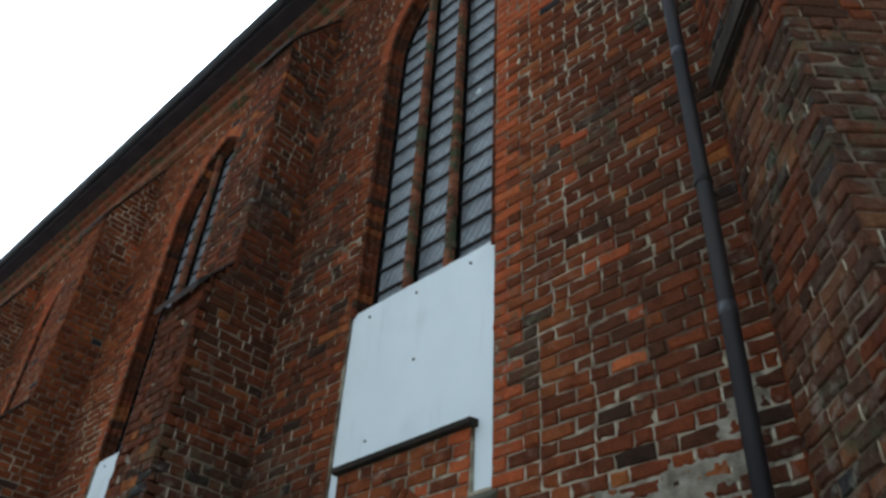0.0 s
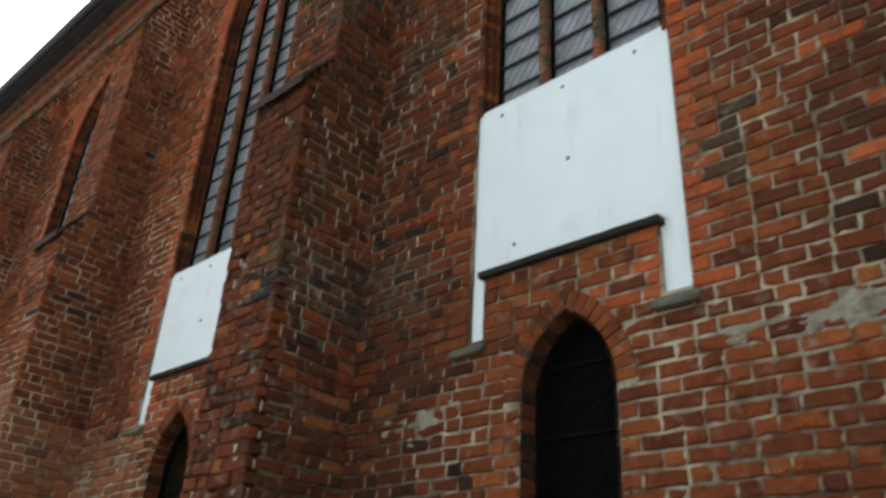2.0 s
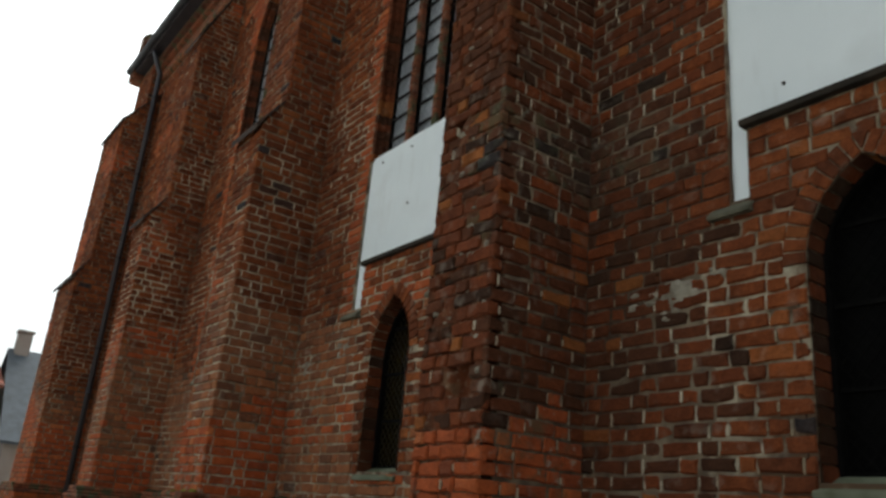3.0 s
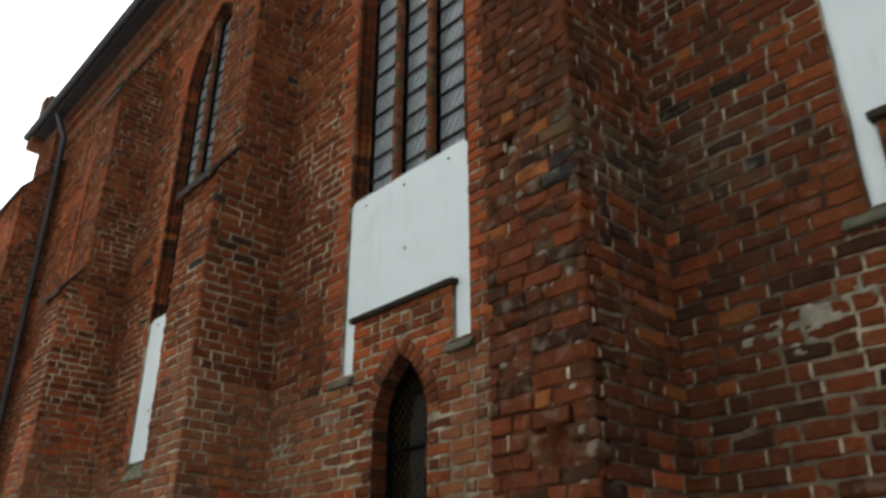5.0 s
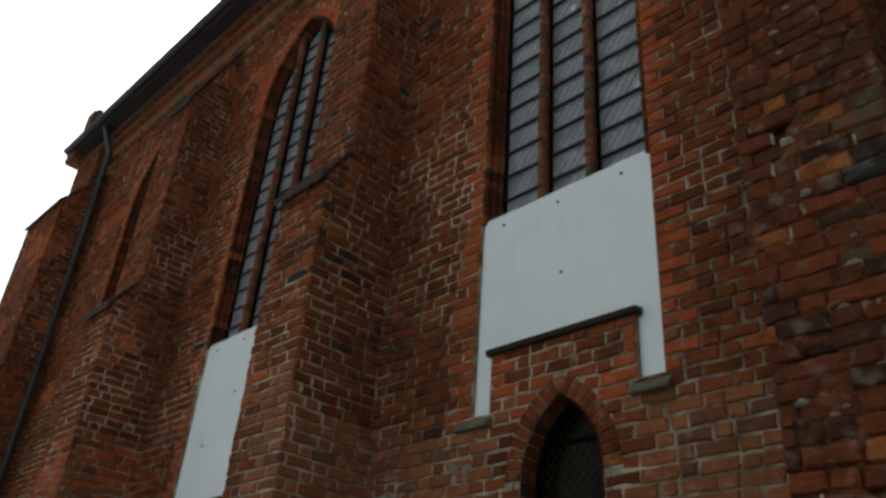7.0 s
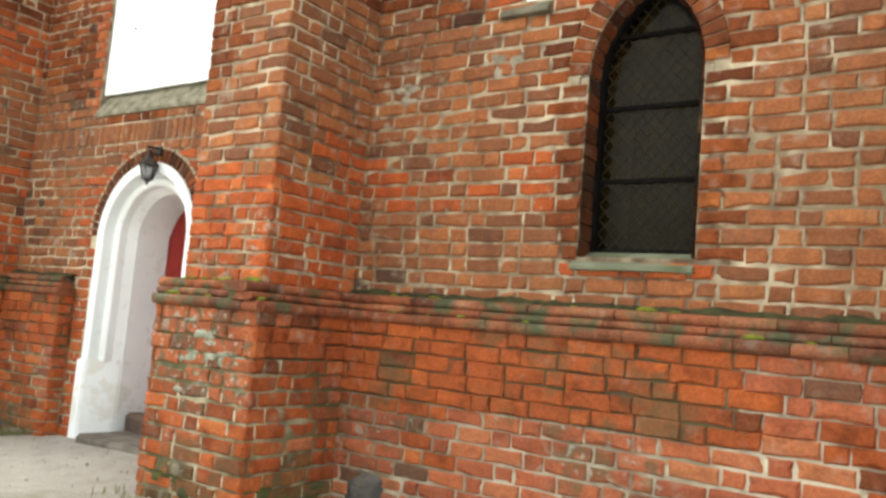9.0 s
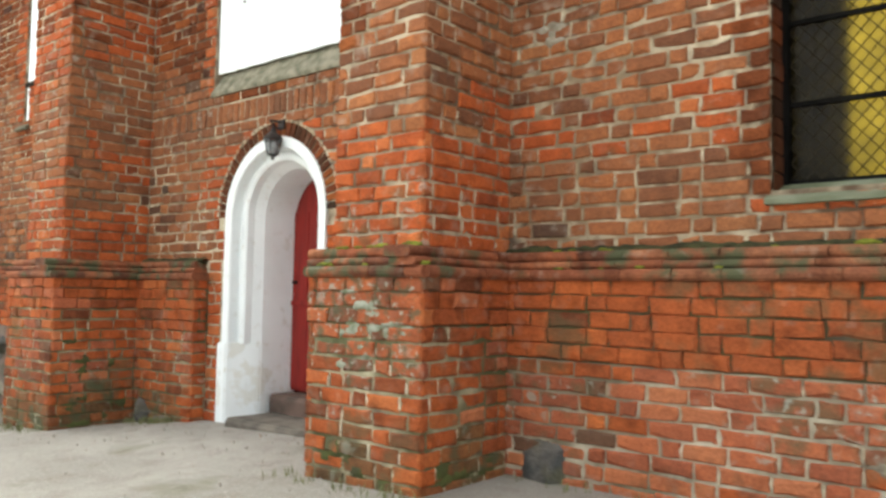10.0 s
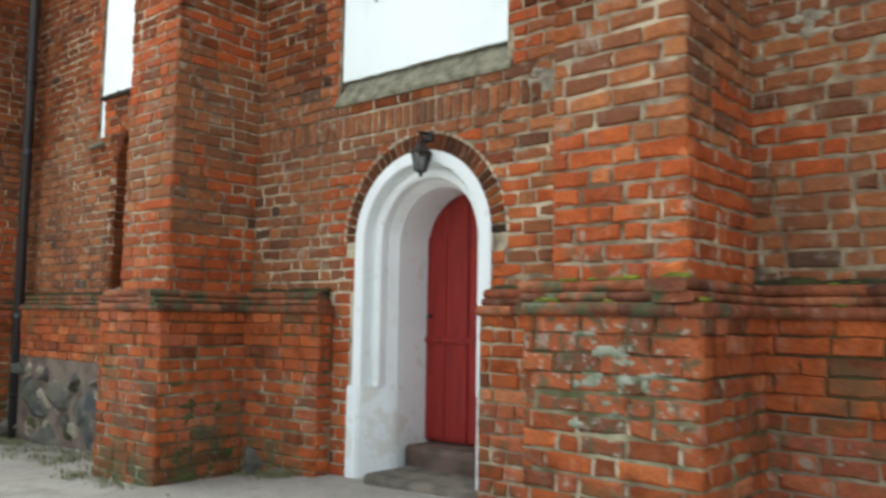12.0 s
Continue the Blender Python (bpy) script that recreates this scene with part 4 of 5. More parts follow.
# ---- buttresses ----
def foot_pick(c):
    k = noise.noise(c * 1.9) + 0.4 * noise.noise(c * 7)
    if c.x < -9:
        if c.z < 0.26 + 0.3 * k:
            return GREEN_BRICK
        return FOOT_BRICK if k > 0.3 else STAINED_BRICK
    if c.x > -5:
        return FOOT_BRICK if k > 0.3 else STAINED_BRICK
    # lichen on the middle buttress and algae at the foot
    if c.y < -0.9 and 0.7 < c.z + 0.3 * k < 1.3:
        return LICHEN_BRICK
    if c.z < 0.32 + 0.35 * k:
        return GREEN_BRICK
    return FOOT_BRICK if k > 0.22 else STAINED_BRICK


def buttress(x0, x1, low=-0.83, high=-0.60, cap=5.60, top=9.0, plinth=-0.935, foot_z=-0.1, rough=0.0, label="", near=None, wide=0.10, parts=300, wall_top=10.41, core_in=0.0, mortar=None):
    """A stepped brick buttress against the south wall: plinth, lower stage, sloped set-off, upper stage, sloped head."""
    b = thing("buttress", label, "buttress", "wall buttresses")
    slope = 0.37

    def front(z):
        if z < cap:
            return low
        if z < cap + slope:
            return low + (high - low) * (z - cap) / slope
        if z < top:
            return high
        return min(-0.02, high * (1 - (z - top) / (wall_top - top)))

    def stage():
        bm = bmesh.new()
        prof = [(0.05, 1.2), (low + M + core_in, 1.2), (low + M + core_in, cap), (high + M, cap + slope), (high + M, top), (0.0, wall_top - 0.03), (0.05, wall_top - 0.03)]
        a = [bm.verts.new((x0 + M, p, z)) for p, z in prof]
        c = [bm.verts.new((x1 - M, p, z)) for p, z in prof]
        bm.faces.new(a)
        bm.faces.new(c[::-1])
        for i in range(len(prof)):
            j = (i + 1) % len(prof)
            bm.faces.new((a[i], a[j], c[j], c[i]))
        return bm

    part("mortar_core", stage(), mortar or GREY_MORTAR, b)
    lay = Layer()
    w = x1 - x0
    if rough:
        # the crumbled face between and over the bricks
        bm = bmesh.new()
        nx, nz = int(w / 0.016), int((cap - 1.5) / 0.016)
        rows = []
        for i in range(nx + 1):
            rows.append([])
            for j in range(nz + 1):
                c = Vector((x0 + 0.006 + (w - 0.012) * i / nx, low, 1.5 + (cap - 1.5) * j / nz))
                hole = max(0.0, min(1.0, (eaten(c) - 0.325) / 0.10)) * min(1.0, min(i, nx - i) / 8)
                bed = abs((c.z / COURSE + 0.5) % 1.0 - 0.5) * 2
                deep = 0.016 + 0.012 * noise.noise(c * 5) + 0.008 * noise.noise(c * 21) + 0.085 * hole + 0.004 * (1 - bed)
                rows[-1].append(bm.verts.new(c + Vector((0, deep, 0.006 * noise.noise(c * 13)))))
        for i in range(nx):
            for j in range(nz):
                bm.faces.new((rows[i][j], rows[i + 1][j], rows[i + 1][j + 1], rows[i][j + 1]))
        part("crumbled_face", bm, CRUMBLED, b, "crumbled dirty mortar and brick", smooth=True)
    pick = mixed(0.66 if rough else 0.36, 2.1, rough > 0)
    lay.face((x0, low), (0, -1, 0), w, PLINTH_TOP, cap, None, None, pick, None, rough, 0.0)
    lay.face((x0, high), (0, -1, 0), w, cap + slope - 0.05, top, None, None, pick)
    d = -low
    for p, n, flip in (((x1, low), (1, 0, 0), 1), ((x0, 0.0), (-1, 0, 0), 0)):
        span = (lambda z: (front(z) - low, d)) if flip else (lambda z: (0.0, -front(z)))
        lay.face(p, n, d, PLINTH_TOP, wall_top - 0.1, None, span, pick)
    # plinth
    px0, px1 = x0 - wide, x1 + wide
    part("plinth_core", box_bm(px0 + M, px1 - M, plinth + M, 0.05, -0.5, THIN_FOOT - 0.002), PLINTH_MORTAR, b)
    part("plinth_core", box_bm(px0 + M + 0.008, px1 - M - 0.008, plinth + M + 0.003, 0.05, THIN_FOOT, 1.37), MOSSY_MORTAR, b)
    for z0, z1, tight in ((foot_z, THIN_FOOT, 1.0), (THIN_FOOT, ROLL_Z, 0.6)):
        lay.face((px0, plinth), (0, -1, 0), px1 - px0, z0, z1, None, None, foot_pick, tight=tight, bed=BED_LOW)
        lay.face((px1, plinth), (1, 0, 0), -plinth + PLINTH_Y, z0, z1, None, None, foot_pick, tight=tight, bed=BED_LOW)
        lay.face((px0, PLINTH_Y), (-1, 0, 0), -plinth + PLINTH_Y, z0, z1, None, None, foot_pick, tight=tight, bed=BED_LOW)
    for p, q, n, m in (((px0, plinth), (px1, plinth), (0, -1), 1), ((px1, plinth), (px1, -0.04), (1, 0), 0), ((px0, -0.04), (px0, plinth), (-1, 0), 0)):
        v, f = roll_run(p, q, n, 1 if n != (-1, 0) else 0, 1 if n != (1, 0) else 0)
        pieces("roll_brick", v, f, 18, 11, ROLL_BRICK, b)
    # sloped set-off of tiles with a drip edge, and the sloped head
    for (ya, za), (yb, zb), name in (((low - 0.07, cap - 0.05), (high, cap + slope), "set_off"), ((high - 0.05, top - 0.03), (0.0, wall_top), "sloped_head")):
        n = max(1, round(math.hypot(yb - ya, zb - za) / 0.2))
        v, f = [], []
        xx = x0 - 0.015
        while xx < x1:
            L = 0.15
            for k in range(n):
                s, t = k / n, (k + 1) / n + 0.04
                o, e = rng.uniform(0, 0.008), len(v)
                y0, z0, y1, z1 = ya + (yb - ya) * s, za + (zb - za) * s, ya + (yb - ya) * min(1, t), za + (zb - za) * min(1, t)
                for yy, zz in ((y0, z0 + 0.035 + o), (y1, z1 + 0.015), (y1, z1 - 0.01), (y0, z0 - (0.05 if k == 0 else 0.005) + o)):
                    v += [(xx + 0.003, yy, zz), (min(xx + L - 0.004, x1 + 0.012), yy, zz)]
                f += [(e, e + 1, e + 3, e + 2), (e + 2, e + 3, e + 5, e + 4), (e + 4, e + 5, e + 7, e + 6), (e + 6, e + 7, e + 1, e), (e, e + 2, e + 4, e + 6), (e + 1, e + 7, e + 5, e + 3)]
            xx += L
        pieces("cap_tile", v, f, 8, 6, CAP_TILE, b)
    lay.set_down(b, near or (x1, low, 2.2), parts)
    return b


ab = buttress(*BUTTRESSES[0], rough=0.8, core_in=0.10, mortar=DARK_MORTAR, top=9.35, label="stepped red brick buttress with crumbling eroded bricks", near=(-1.9, -0.80, 3.4))
bc = buttress(*BUTTRESSES[1], mortar=LIME_JOINT, label="stepped red brick buttress with bright orange plinth", near=(-6.1, -0.9, 1.3))
cd = buttress(*BUTTRESSES[2], mortar=LIME_JOINT, label="stepped red brick buttress beside the red door", near=(-10.4, -0.9, 1.3))
buttress(-16.75, -15.02, low=-0.85, high=-0.66, cap=5.56, top=9.15, plinth=-1.0, label="broad stepped corner buttress of dark red brick", near=(-15.5, -0.9, 2.5), wall_top=10.05)

# crusts on the buttresses: mortar lumps, pale lichen and green algae
q = random.Random(17)
for k in range(34):
    x, z = q.uniform(-2.36, -1.76), q.uniform(2.0, 5.5)
    crust((x, -0.824, z), (1, 0, 0), (0, -1, 0), q.uniform(0.010, 0.030), q.uniform(0.008, 0.026), k + 60, ab, PATCH, "mortar_crumb", "pale crumbs of old mortar", 0.0175)
for k in range(18):
    x, z = q.gauss(-6.42, 0.16), q.gauss(1.08, 0.14)
    crust((min(x, -6.1), -0.935, min(z, 1.32)), (1, 0, 0), (0, -1, 0), q.uniform(0.02, 0.06), q.uniform(0.012, 0.035), k + 90, bc, LICHEN, "lichen", "pale green lichen", 0.0165)
for k in range(5):
    crust((q.uniform(-6.85, -6.1), -0.935, q.uniform(0.2, 0.42)), (1, 0, 0), (0, -1, 0), q.uniform(0.03, 0.07), q.uniform(0.02, 0.04), k + 120, bc, ALGAE, "algae", "green algae on the brick", 0.0135)
for owner, x in ((bc, -5.99), (cd, -10.26)):
    for k in range(5):
        y, z = q.uniform(-0.85, -0.2), ground_z(x) + abs(q.gauss(0.05, 0.14))
        crust((x, y, z), (0, 1, 0), (1, 0, 0), q.uniform(0.04, 0.09), q.uniform(0.02, 0.05), k + 140 + int(x), owner, ALGAE, "algae", "green algae on the brick", 0.0135)
for k in range(5):
    crust((-10.26, q.uniform(-0.8, -0.25), q.uniform(0.5, 0.95)), (0, 1, 0), (1, 0, 0), q.uniform(0.03, 0.07), q.uniform(0.02, 0.04), k + 180, cd, ALGAE, "algae", "green algae on the brick", 0.0135)
# grey mortar and rubble low in the plinth of the yellow window's bay
for k in range(18):
    x, z = q.uniform(-4.0, -2.7), q.uniform(0.38, 0.66)
    crust((x, PLINTH_Y, z), (1, 0, 0), (0, -1, 0), q.uniform(0.05, 0.13), q.uniform(0.03, 0.07), k + 200, plinth)

# lumps of pale and brown mortar between the fieldstones
for k in range(26):
    x, z = q.uniform(-14.6, -11.3), q.uniform(0.0, 0.74)
    crust((x, PLINTH_Y + 0.002, z), (1, 0, 0), (0, -1, 0), q.uniform(0.05, 0.16), q.uniform(0.03, 0.09), k + 230, plinth, PATCH if k % 3 else ALGAE, "rubble_mortar", "lumpy mortar between fieldstones", 0.03)

# diagonal corner buttress at the choir
diag = thing("diagonal_buttress", "dark red brick corner buttress set askew", "buttress", "wall buttresses")
dl = Layer()
c45 = math.sqrt(0.5)
side_n, front_n, out = Vector((-c45, -c45, 0)), Vector((c45, -c45, 0)), Vector((c45, -c45, 0))
org = Vector((2.785, 0.02, 0))
LEN = 0.92
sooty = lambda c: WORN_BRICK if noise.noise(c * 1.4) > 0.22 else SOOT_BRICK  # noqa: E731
dl.face(org[:2], side_n, LEN, -0.1, 10.3, None, None, sooty)
end = org + out * LEN
dl.face(end[:2], front_n, 1.0, -0.1, 10.3, None, None, sooty)
bm = bmesh.new()
alongf = Vector((c45, c45, 0))
base = [org - side_n * M + front_n * -0.3, end - side_n * M - front_n * M, end + alongf * 1.0 - front_n * M, org + alongf * 1.0 - front_n * 0.3]
lo_ = [bm.verts.new(p + Z * -0.4) for p in base]
hi_ = [bm.verts.new(p + Z * 10.3) for p in base]
for i in range(4):
    bm.faces.new((lo_[i], lo_[(i + 1) % 4], hi_[(i + 1) % 4], hi_[i]))
bm.faces.new(hi_)
bm.faces.new(lo_[::-1])
part("mortar_core", bm, DARK_MORTAR, diag)
dl.plugs = dl.plugs[::3]
dl.set_down(diag, end + Z * 3.8, 300)

# ---- tall windows ----
GLASS_Y = 0.19


def clip_bar(x0, z0, x1, z1, arch, y, r):
    """Corners of a square bar between two places in the plane of the glass."""
    d = Vector((x1 - x0, 0, z1 - z0))
    n = Vector((-d.z, 0, d.x)).normalized() * r
    w = Vector((0, r, 0))
    out = []
    for p in (Vector((x0, y, z0)), Vector((x1, y, z1))):
        out += [p + n - w, p + n + w, p - n + w, p - n - w]
    return out, [(0, 1, 5, 4), (1, 2, 6, 5), (2, 3, 7, 6), (3, 0, 4, 7)]


def lattice(arch, x0, x1, z0, z1, dx, dz, y, r):
    """Lead cames in a diamond pattern between x0 and x1, under the arch's head."""
    verts, faces = [], []
    for s in (1, -1):
        k = -40
        while k < 120:
            line = []
            n = 60
            for i in range(n + 1):
                x = x0 + (x1 - x0) * i / n
                z = z0 + k * dz + s * (x - x0) * dz / dx
                ok = z0 <= z <= z1 and abs(x - arch.cx) < arch.half_at(z) - 0.01
                if ok:
                    line.append((x, z))
            if len(line) > 3:
                v, f = clip_bar(*line[0], *line[-1], arch, y, r)
                b = len(verts)
                verts += v
                faces += [tuple(b + q for q in w) for w in f]
            k += 1
    return verts, faces


def light_outline(arch, x0, x1, z0, n=10):
    """The outline of one light between two uprights, under the arch."""
    pts = [(x0, z0), (x1, z0)]
    for i in range(n + 1):
        x = x1 + (x0 - x1) * i / n
        d = abs(x - arch.cx)
        q = arch.r ** 2 - (d + arch.r - arch.w) ** 2
        pts.append((x, arch.spring + math.sqrt(max(0, q))))
    return pts


def tall_window(number, i):
    a, b, board_top, foot, gable = BAYS[i]
    arch = TALL[i]
    win = thing(f"window_{number}", "tall pointed leaded window with two brick mullions", "window", "tall windows", kind="structure")
    # moulded jamb: an outer roll, a hollow and a step towards the glass
    prof = [(-0.005, 0.01)] + [(0.022 - 0.022 * math.cos(t), 0.035 - 0.03 * math.sin(t)) for t in (0.8, 1.5, 2.2, 2.8)] + \
           [(0.030, 0.062), (0.030, 0.085), (0.050, 0.090), (0.058, 0.105), (0.058, 0.150), (0.085, 0.155), (0.085, 0.22), (-0.02, 0.22)]
    # jamb bricks and their mortar are darker than on the wall face
    v, f = sweep(arch.line(14, foot=board_top - 0.05), prof, COURSE)
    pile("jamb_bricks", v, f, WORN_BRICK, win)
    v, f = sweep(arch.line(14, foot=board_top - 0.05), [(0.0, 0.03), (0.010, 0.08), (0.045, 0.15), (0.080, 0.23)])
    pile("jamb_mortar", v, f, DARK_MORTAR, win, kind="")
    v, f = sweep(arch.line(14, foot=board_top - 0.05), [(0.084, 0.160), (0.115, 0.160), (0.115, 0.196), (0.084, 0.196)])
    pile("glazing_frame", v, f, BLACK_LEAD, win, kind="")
    # mullions of rounded bricks
    inner = arch.w - 0.09
    lights = [(arch.cx - inner, arch.cx - inner / 3 - 0.04), (arch.cx - inner / 3 + 0.04, arch.cx + inner / 3 - 0.04), (arch.cx + inner / 3 + 0.04, arch.cx + inner)]
    for mx in (arch.cx - inner / 3, arch.cx + inner / 3):
        top = arch.spring + math.sqrt(arch.r ** 2 - (abs(mx - arch.cx) + arch.r - arch.w) ** 2) - 0.02
        v, f = [], []
        z = board_top - 0.25
        while z < top:
            h, e, j = COURSE * rng.uniform(0.95, 1.05), len(v), rng.uniform(-0.004, 0.004)
            ring = [(-0.038, 0.14), (-0.040, 0.115), (-0.036, 0.090), (-0.018, 0.070), (0.018, 0.070), (0.036, 0.090), (0.040, 0.115), (0.038, 0.14)]
            for zz in (z + 0.006, z + h - 0.006):
                v += [(mx + x + j, y + j, zz) for x, y in ring]
            f += [(e + k, e + k + 1, e + 9 + k, e + 8 + k) for k in range(7)]
            f += [tuple(range(e, e + 8))[::-1], tuple(range(e + 8, e + 16))]
            z += h
        m = pile("mullion", v, f, ROLL_BRICK, win, kind="")
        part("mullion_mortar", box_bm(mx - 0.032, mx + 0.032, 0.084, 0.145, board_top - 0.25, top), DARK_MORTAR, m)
        # near-black bar that shows along both sides of the mullion
        part("frame_bar", box_bm(mx - 0.044, mx + 0.044, 0.142, 0.24, board_top - 0.25, top, 0.004), BLACK_LEAD, m, "near-black bar behind the brick mullion")
    # glass, lead and saddle bars
    for x0, x1 in lights:
        pane = part("pane", plate_bm(light_outline(arch, x0, x1, board_top - 0.2), [], GLASS_Y, GLASS_Y + 0.006), GREY_GLASS, win)
        v, f = lattice(arch, x0, x1, board_top - 0.2, SPRING + RISE, 0.085, 0.12, GLASS_Y - 0.002, 0.0022)
        pile("lead_lattice", v, f, LEAD, pane, kind="")
        v, f = [], []
        z = board_top + 0.225
        while z < SPRING + RISE - 0.25:
            xa, xb = max(x0, arch.cx - arch.half_at(z)), min(x1, arch.cx + arch.half_at(z))
            if xb - xa > 0.05:
                c, g = clip_bar(xa, z, xb, z, arch, GLASS_Y - 0.018, 0.010)
                e = len(v)
                v += c
                f += [tuple(e + q for q in w) for w in g]
            z += 0.245
        pile("saddle_bars", v, f, IRON, pane, kind="")
    return win


tall = [tall_window(i + 1, i) for i in range(4)]
for x, z in ((-4.13, 7.10), (-3.50, 6.63), (-3.53, 5.84), (-3.65, 6.79), (0.62, 7.3), (-0.05, 7.9)):
    bm = plate_bm([(x - 0.036, z), (x, z - 0.052), (x + 0.036, z), (x, z + 0.052)], [], GLASS_Y - 0.008, GLASS_Y - 0.003)
    part("clear_quarry", bm, CLEAR_GLASS, tall[1 if x < -2 else 0], "pale replaced diamond of glass")


# ---- white boards that close the lower part of the tall windows ----
def white_board(i, label):
    a, b, top, foot, gable = BAYS[i]
    q = random.Random(30 + i)
    raw = [(a + 0.004, foot), (a + 0.004, top - 0.07), (a + 0.03, top - 0.02), (b - 0.004, top), (b - 0.004, foot)]
    if gable:
        raw += [(gable[1] + 0.004, foot), (gable[1] + 0.004, gable[2] + 0.004), (gable[0] - 0.004, gable[2] + 0.004), (gable[0] - 0.004, foot)]
    line = []
    for (x0, z0), (x1, z1) in zip(raw, raw[1:] + raw[:1]):
        n = max(1, int(math.hypot(x1 - x0, z1 - z0) / 0.09))
        line += [(x0 + (x1 - x0) * k / n + (q.uniform(-0.004, 0.002) if k else 0), z0 + (z1 - z0) * k / n + (q.uniform(-0.005, 0.004) if k else 0)) for k in range(n)]
    board = tagged(part("white_board", plate_bm(line, [], 0.04, 0.065), BOARD), label, "board", "window boards")
    for fx, fz in ((0.14, -0.12), (0.48, -0.12), (0.84, -0.11), (0.22, -1.26), (0.5, -0.74)):
        bm = bmesh.new()
        bmesh.ops.create_cone(bm, cap_ends=True, segments=10, radius1=0.013, radius2=0.009, depth=0.012,
                              matrix=Matrix.Translation((a + (b - a) * fx, 0.036, top + fz)) @ Euler((radians(90), 0, 0)).to_matrix().to_4x4())
        part("screw_head", bm, IRON, board, "rusty screw head")
    return board


white_board(0, "white painted board screwed into a church window")
white_board(1, "white painted board over a brick gable in a church window")
white_board(2, "long white painted board above the door arch")
white_board(3, "white painted board in a far church window")


def slab(name, x0, x1, ya, za, yb, zb, thick, material, parent=None, label="", category=""):
    """A weathered sloping slab: its front edge at (ya, za), its back edge at (yb, zb)."""
    bm = bmesh.new()
    n = max(2, int((x1 - x0) / 0.12))
    rows = []
    for i in range(n + 1):
        x = x0 + (x1 - x0) * i / n
        j = 0.008 * noise.noise(Vector((x * 9, za, 0)))
        rows.append([bm.verts.new(p) for p in ((x, yb, zb), (x, ya + j, za + j), (x, ya + j + 0.004, za - thick + j), (x, yb, za - thick))])
    for p, q in zip(rows, rows[1:]):
        for k in range(4):
            bm.faces.new((p[k], p[(k + 1) % 4], q[(k + 1) % 4], q[k]))
    bm.faces.new(rows[0])
    bm.faces.new(rows[-1][::-1])
    bmesh.ops.bevel(bm, geom=bm.edges[:], offset=0.004, segments=1, affect="EDGES")
    ob = part(name, bm, material, parent)
    return tagged(ob, label, category) if label else ob


sills = thing("window_sill_slabs", "mossy grey cement sills and copings on the brickwork", "sill", kind="structure")
for i, (a, b, _, foot, gable) in enumerate(BAYS):
    if gable:
        g0, g1, gt = gable
        slab("gable_coping", g0 - 0.02, g1 + 0.033, -0.045, gt + 0.010, 0.05, gt + 0.025, 0.042, COPING, sills)
        slab("sill", a - 0.13, g0 + 0.03, -0.05, foot - 0.075, 0.06, foot + 0.03, 0.022, DARK_SILL, sills)
        slab("sill", g1 - 0.06, b + 0.05, -0.05, foot - 0.085, 0.06, foot + 0.03, 0.022, DARK_SILL, sills)
    else:
        slab("sill", a - 0.03, b + 0.04, -0.02, foot - 0.19, 0.10, foot + 0.02, 0.03, WET_SILL, sills)


# ---- low leaded windows ----
def low_window(number, arch, label, glass):
    win = thing(f"window_{number}", label, "window", "low windows", kind="structure")
    y = 0.20
    slab("window_sill", arch.cx - arch.w - 0.03, arch.cx + arch.w + 0.005, -0.03, arch.foot - 0.045, 0.16, arch.foot + 0.045, 0.03, GREEN_SILL, win)
    v, f = sweep(arch.line(10, 0.0), [(0.0, y - 0.05), (0.04, y - 0.05), (0.04, y + 0.03), (0.0, y + 0.03)])
    pile("window_frame", v, f, BLACK_LEAD, win, kind="")
    part("foot_rail", box_bm(arch.cx - arch.w, arch.cx + arch.w, y - 0.03, y + 0.03, arch.foot + 0.01, arch.foot + 0.065, 0.004), BLACK_LEAD, win)
    step = 0.43
    z = arch.foot + 0.03
    while z < arch.spring + arch.rise - 0.1:
        z1 = min(z + step, arch.spring + arch.rise)
        pts = [(arch.cx + s * min(arch.w, arch.half_at(q)), q) for s, q in [(-1, z)] + [(1, z)]]
        head = [q for q in (z + (z1 - z) * k / 6 for k in range(1, 7))]
        pts += [(arch.cx + arch.half_at(q), q) for q in head] + [(arch.cx - arch.half_at(q), q) for q in head[::-1] if arch.half_at(q) > 0.01]
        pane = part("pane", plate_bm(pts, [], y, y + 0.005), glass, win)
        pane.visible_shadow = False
        v, f = lattice(arch, arch.cx - arch.w, arch.cx + arch.w, z, z1, 0.075, 0.085, y - 0.001, 0.004 if glass is GLOOM_GLASS else 0.0028)
        if f:
            pile("lead_lattice", v, f, BLACK_LEAD if glass is GLOOM_GLASS else DULL_LEAD, pane, kind="")
        if z > arch.foot + 0.1:
            h = arch.half_at(z)
            part("cross_bar", box_bm(arch.cx - h, arch.cx + h, y - 0.022, y + 0.01, z - 0.012, z + 0.012), BLACK_LEAD, win)
        z = z1
    return win


low_window(5, LOW_A, "narrow pointed window, leaded glass black with painted gloom", GLOOM_GLASS)
low_window(6, LOW_B, "narrow pointed window with yellow leaded glass", YELLOW_GLASS)
slab("sill", NICHE.cx - NICHE.w, NICHE.cx + NICHE.w, -0.02, NICHE.foot - 0.02, 0.2, NICHE.foot + 0.06, 0.03, CEMENT, sills)

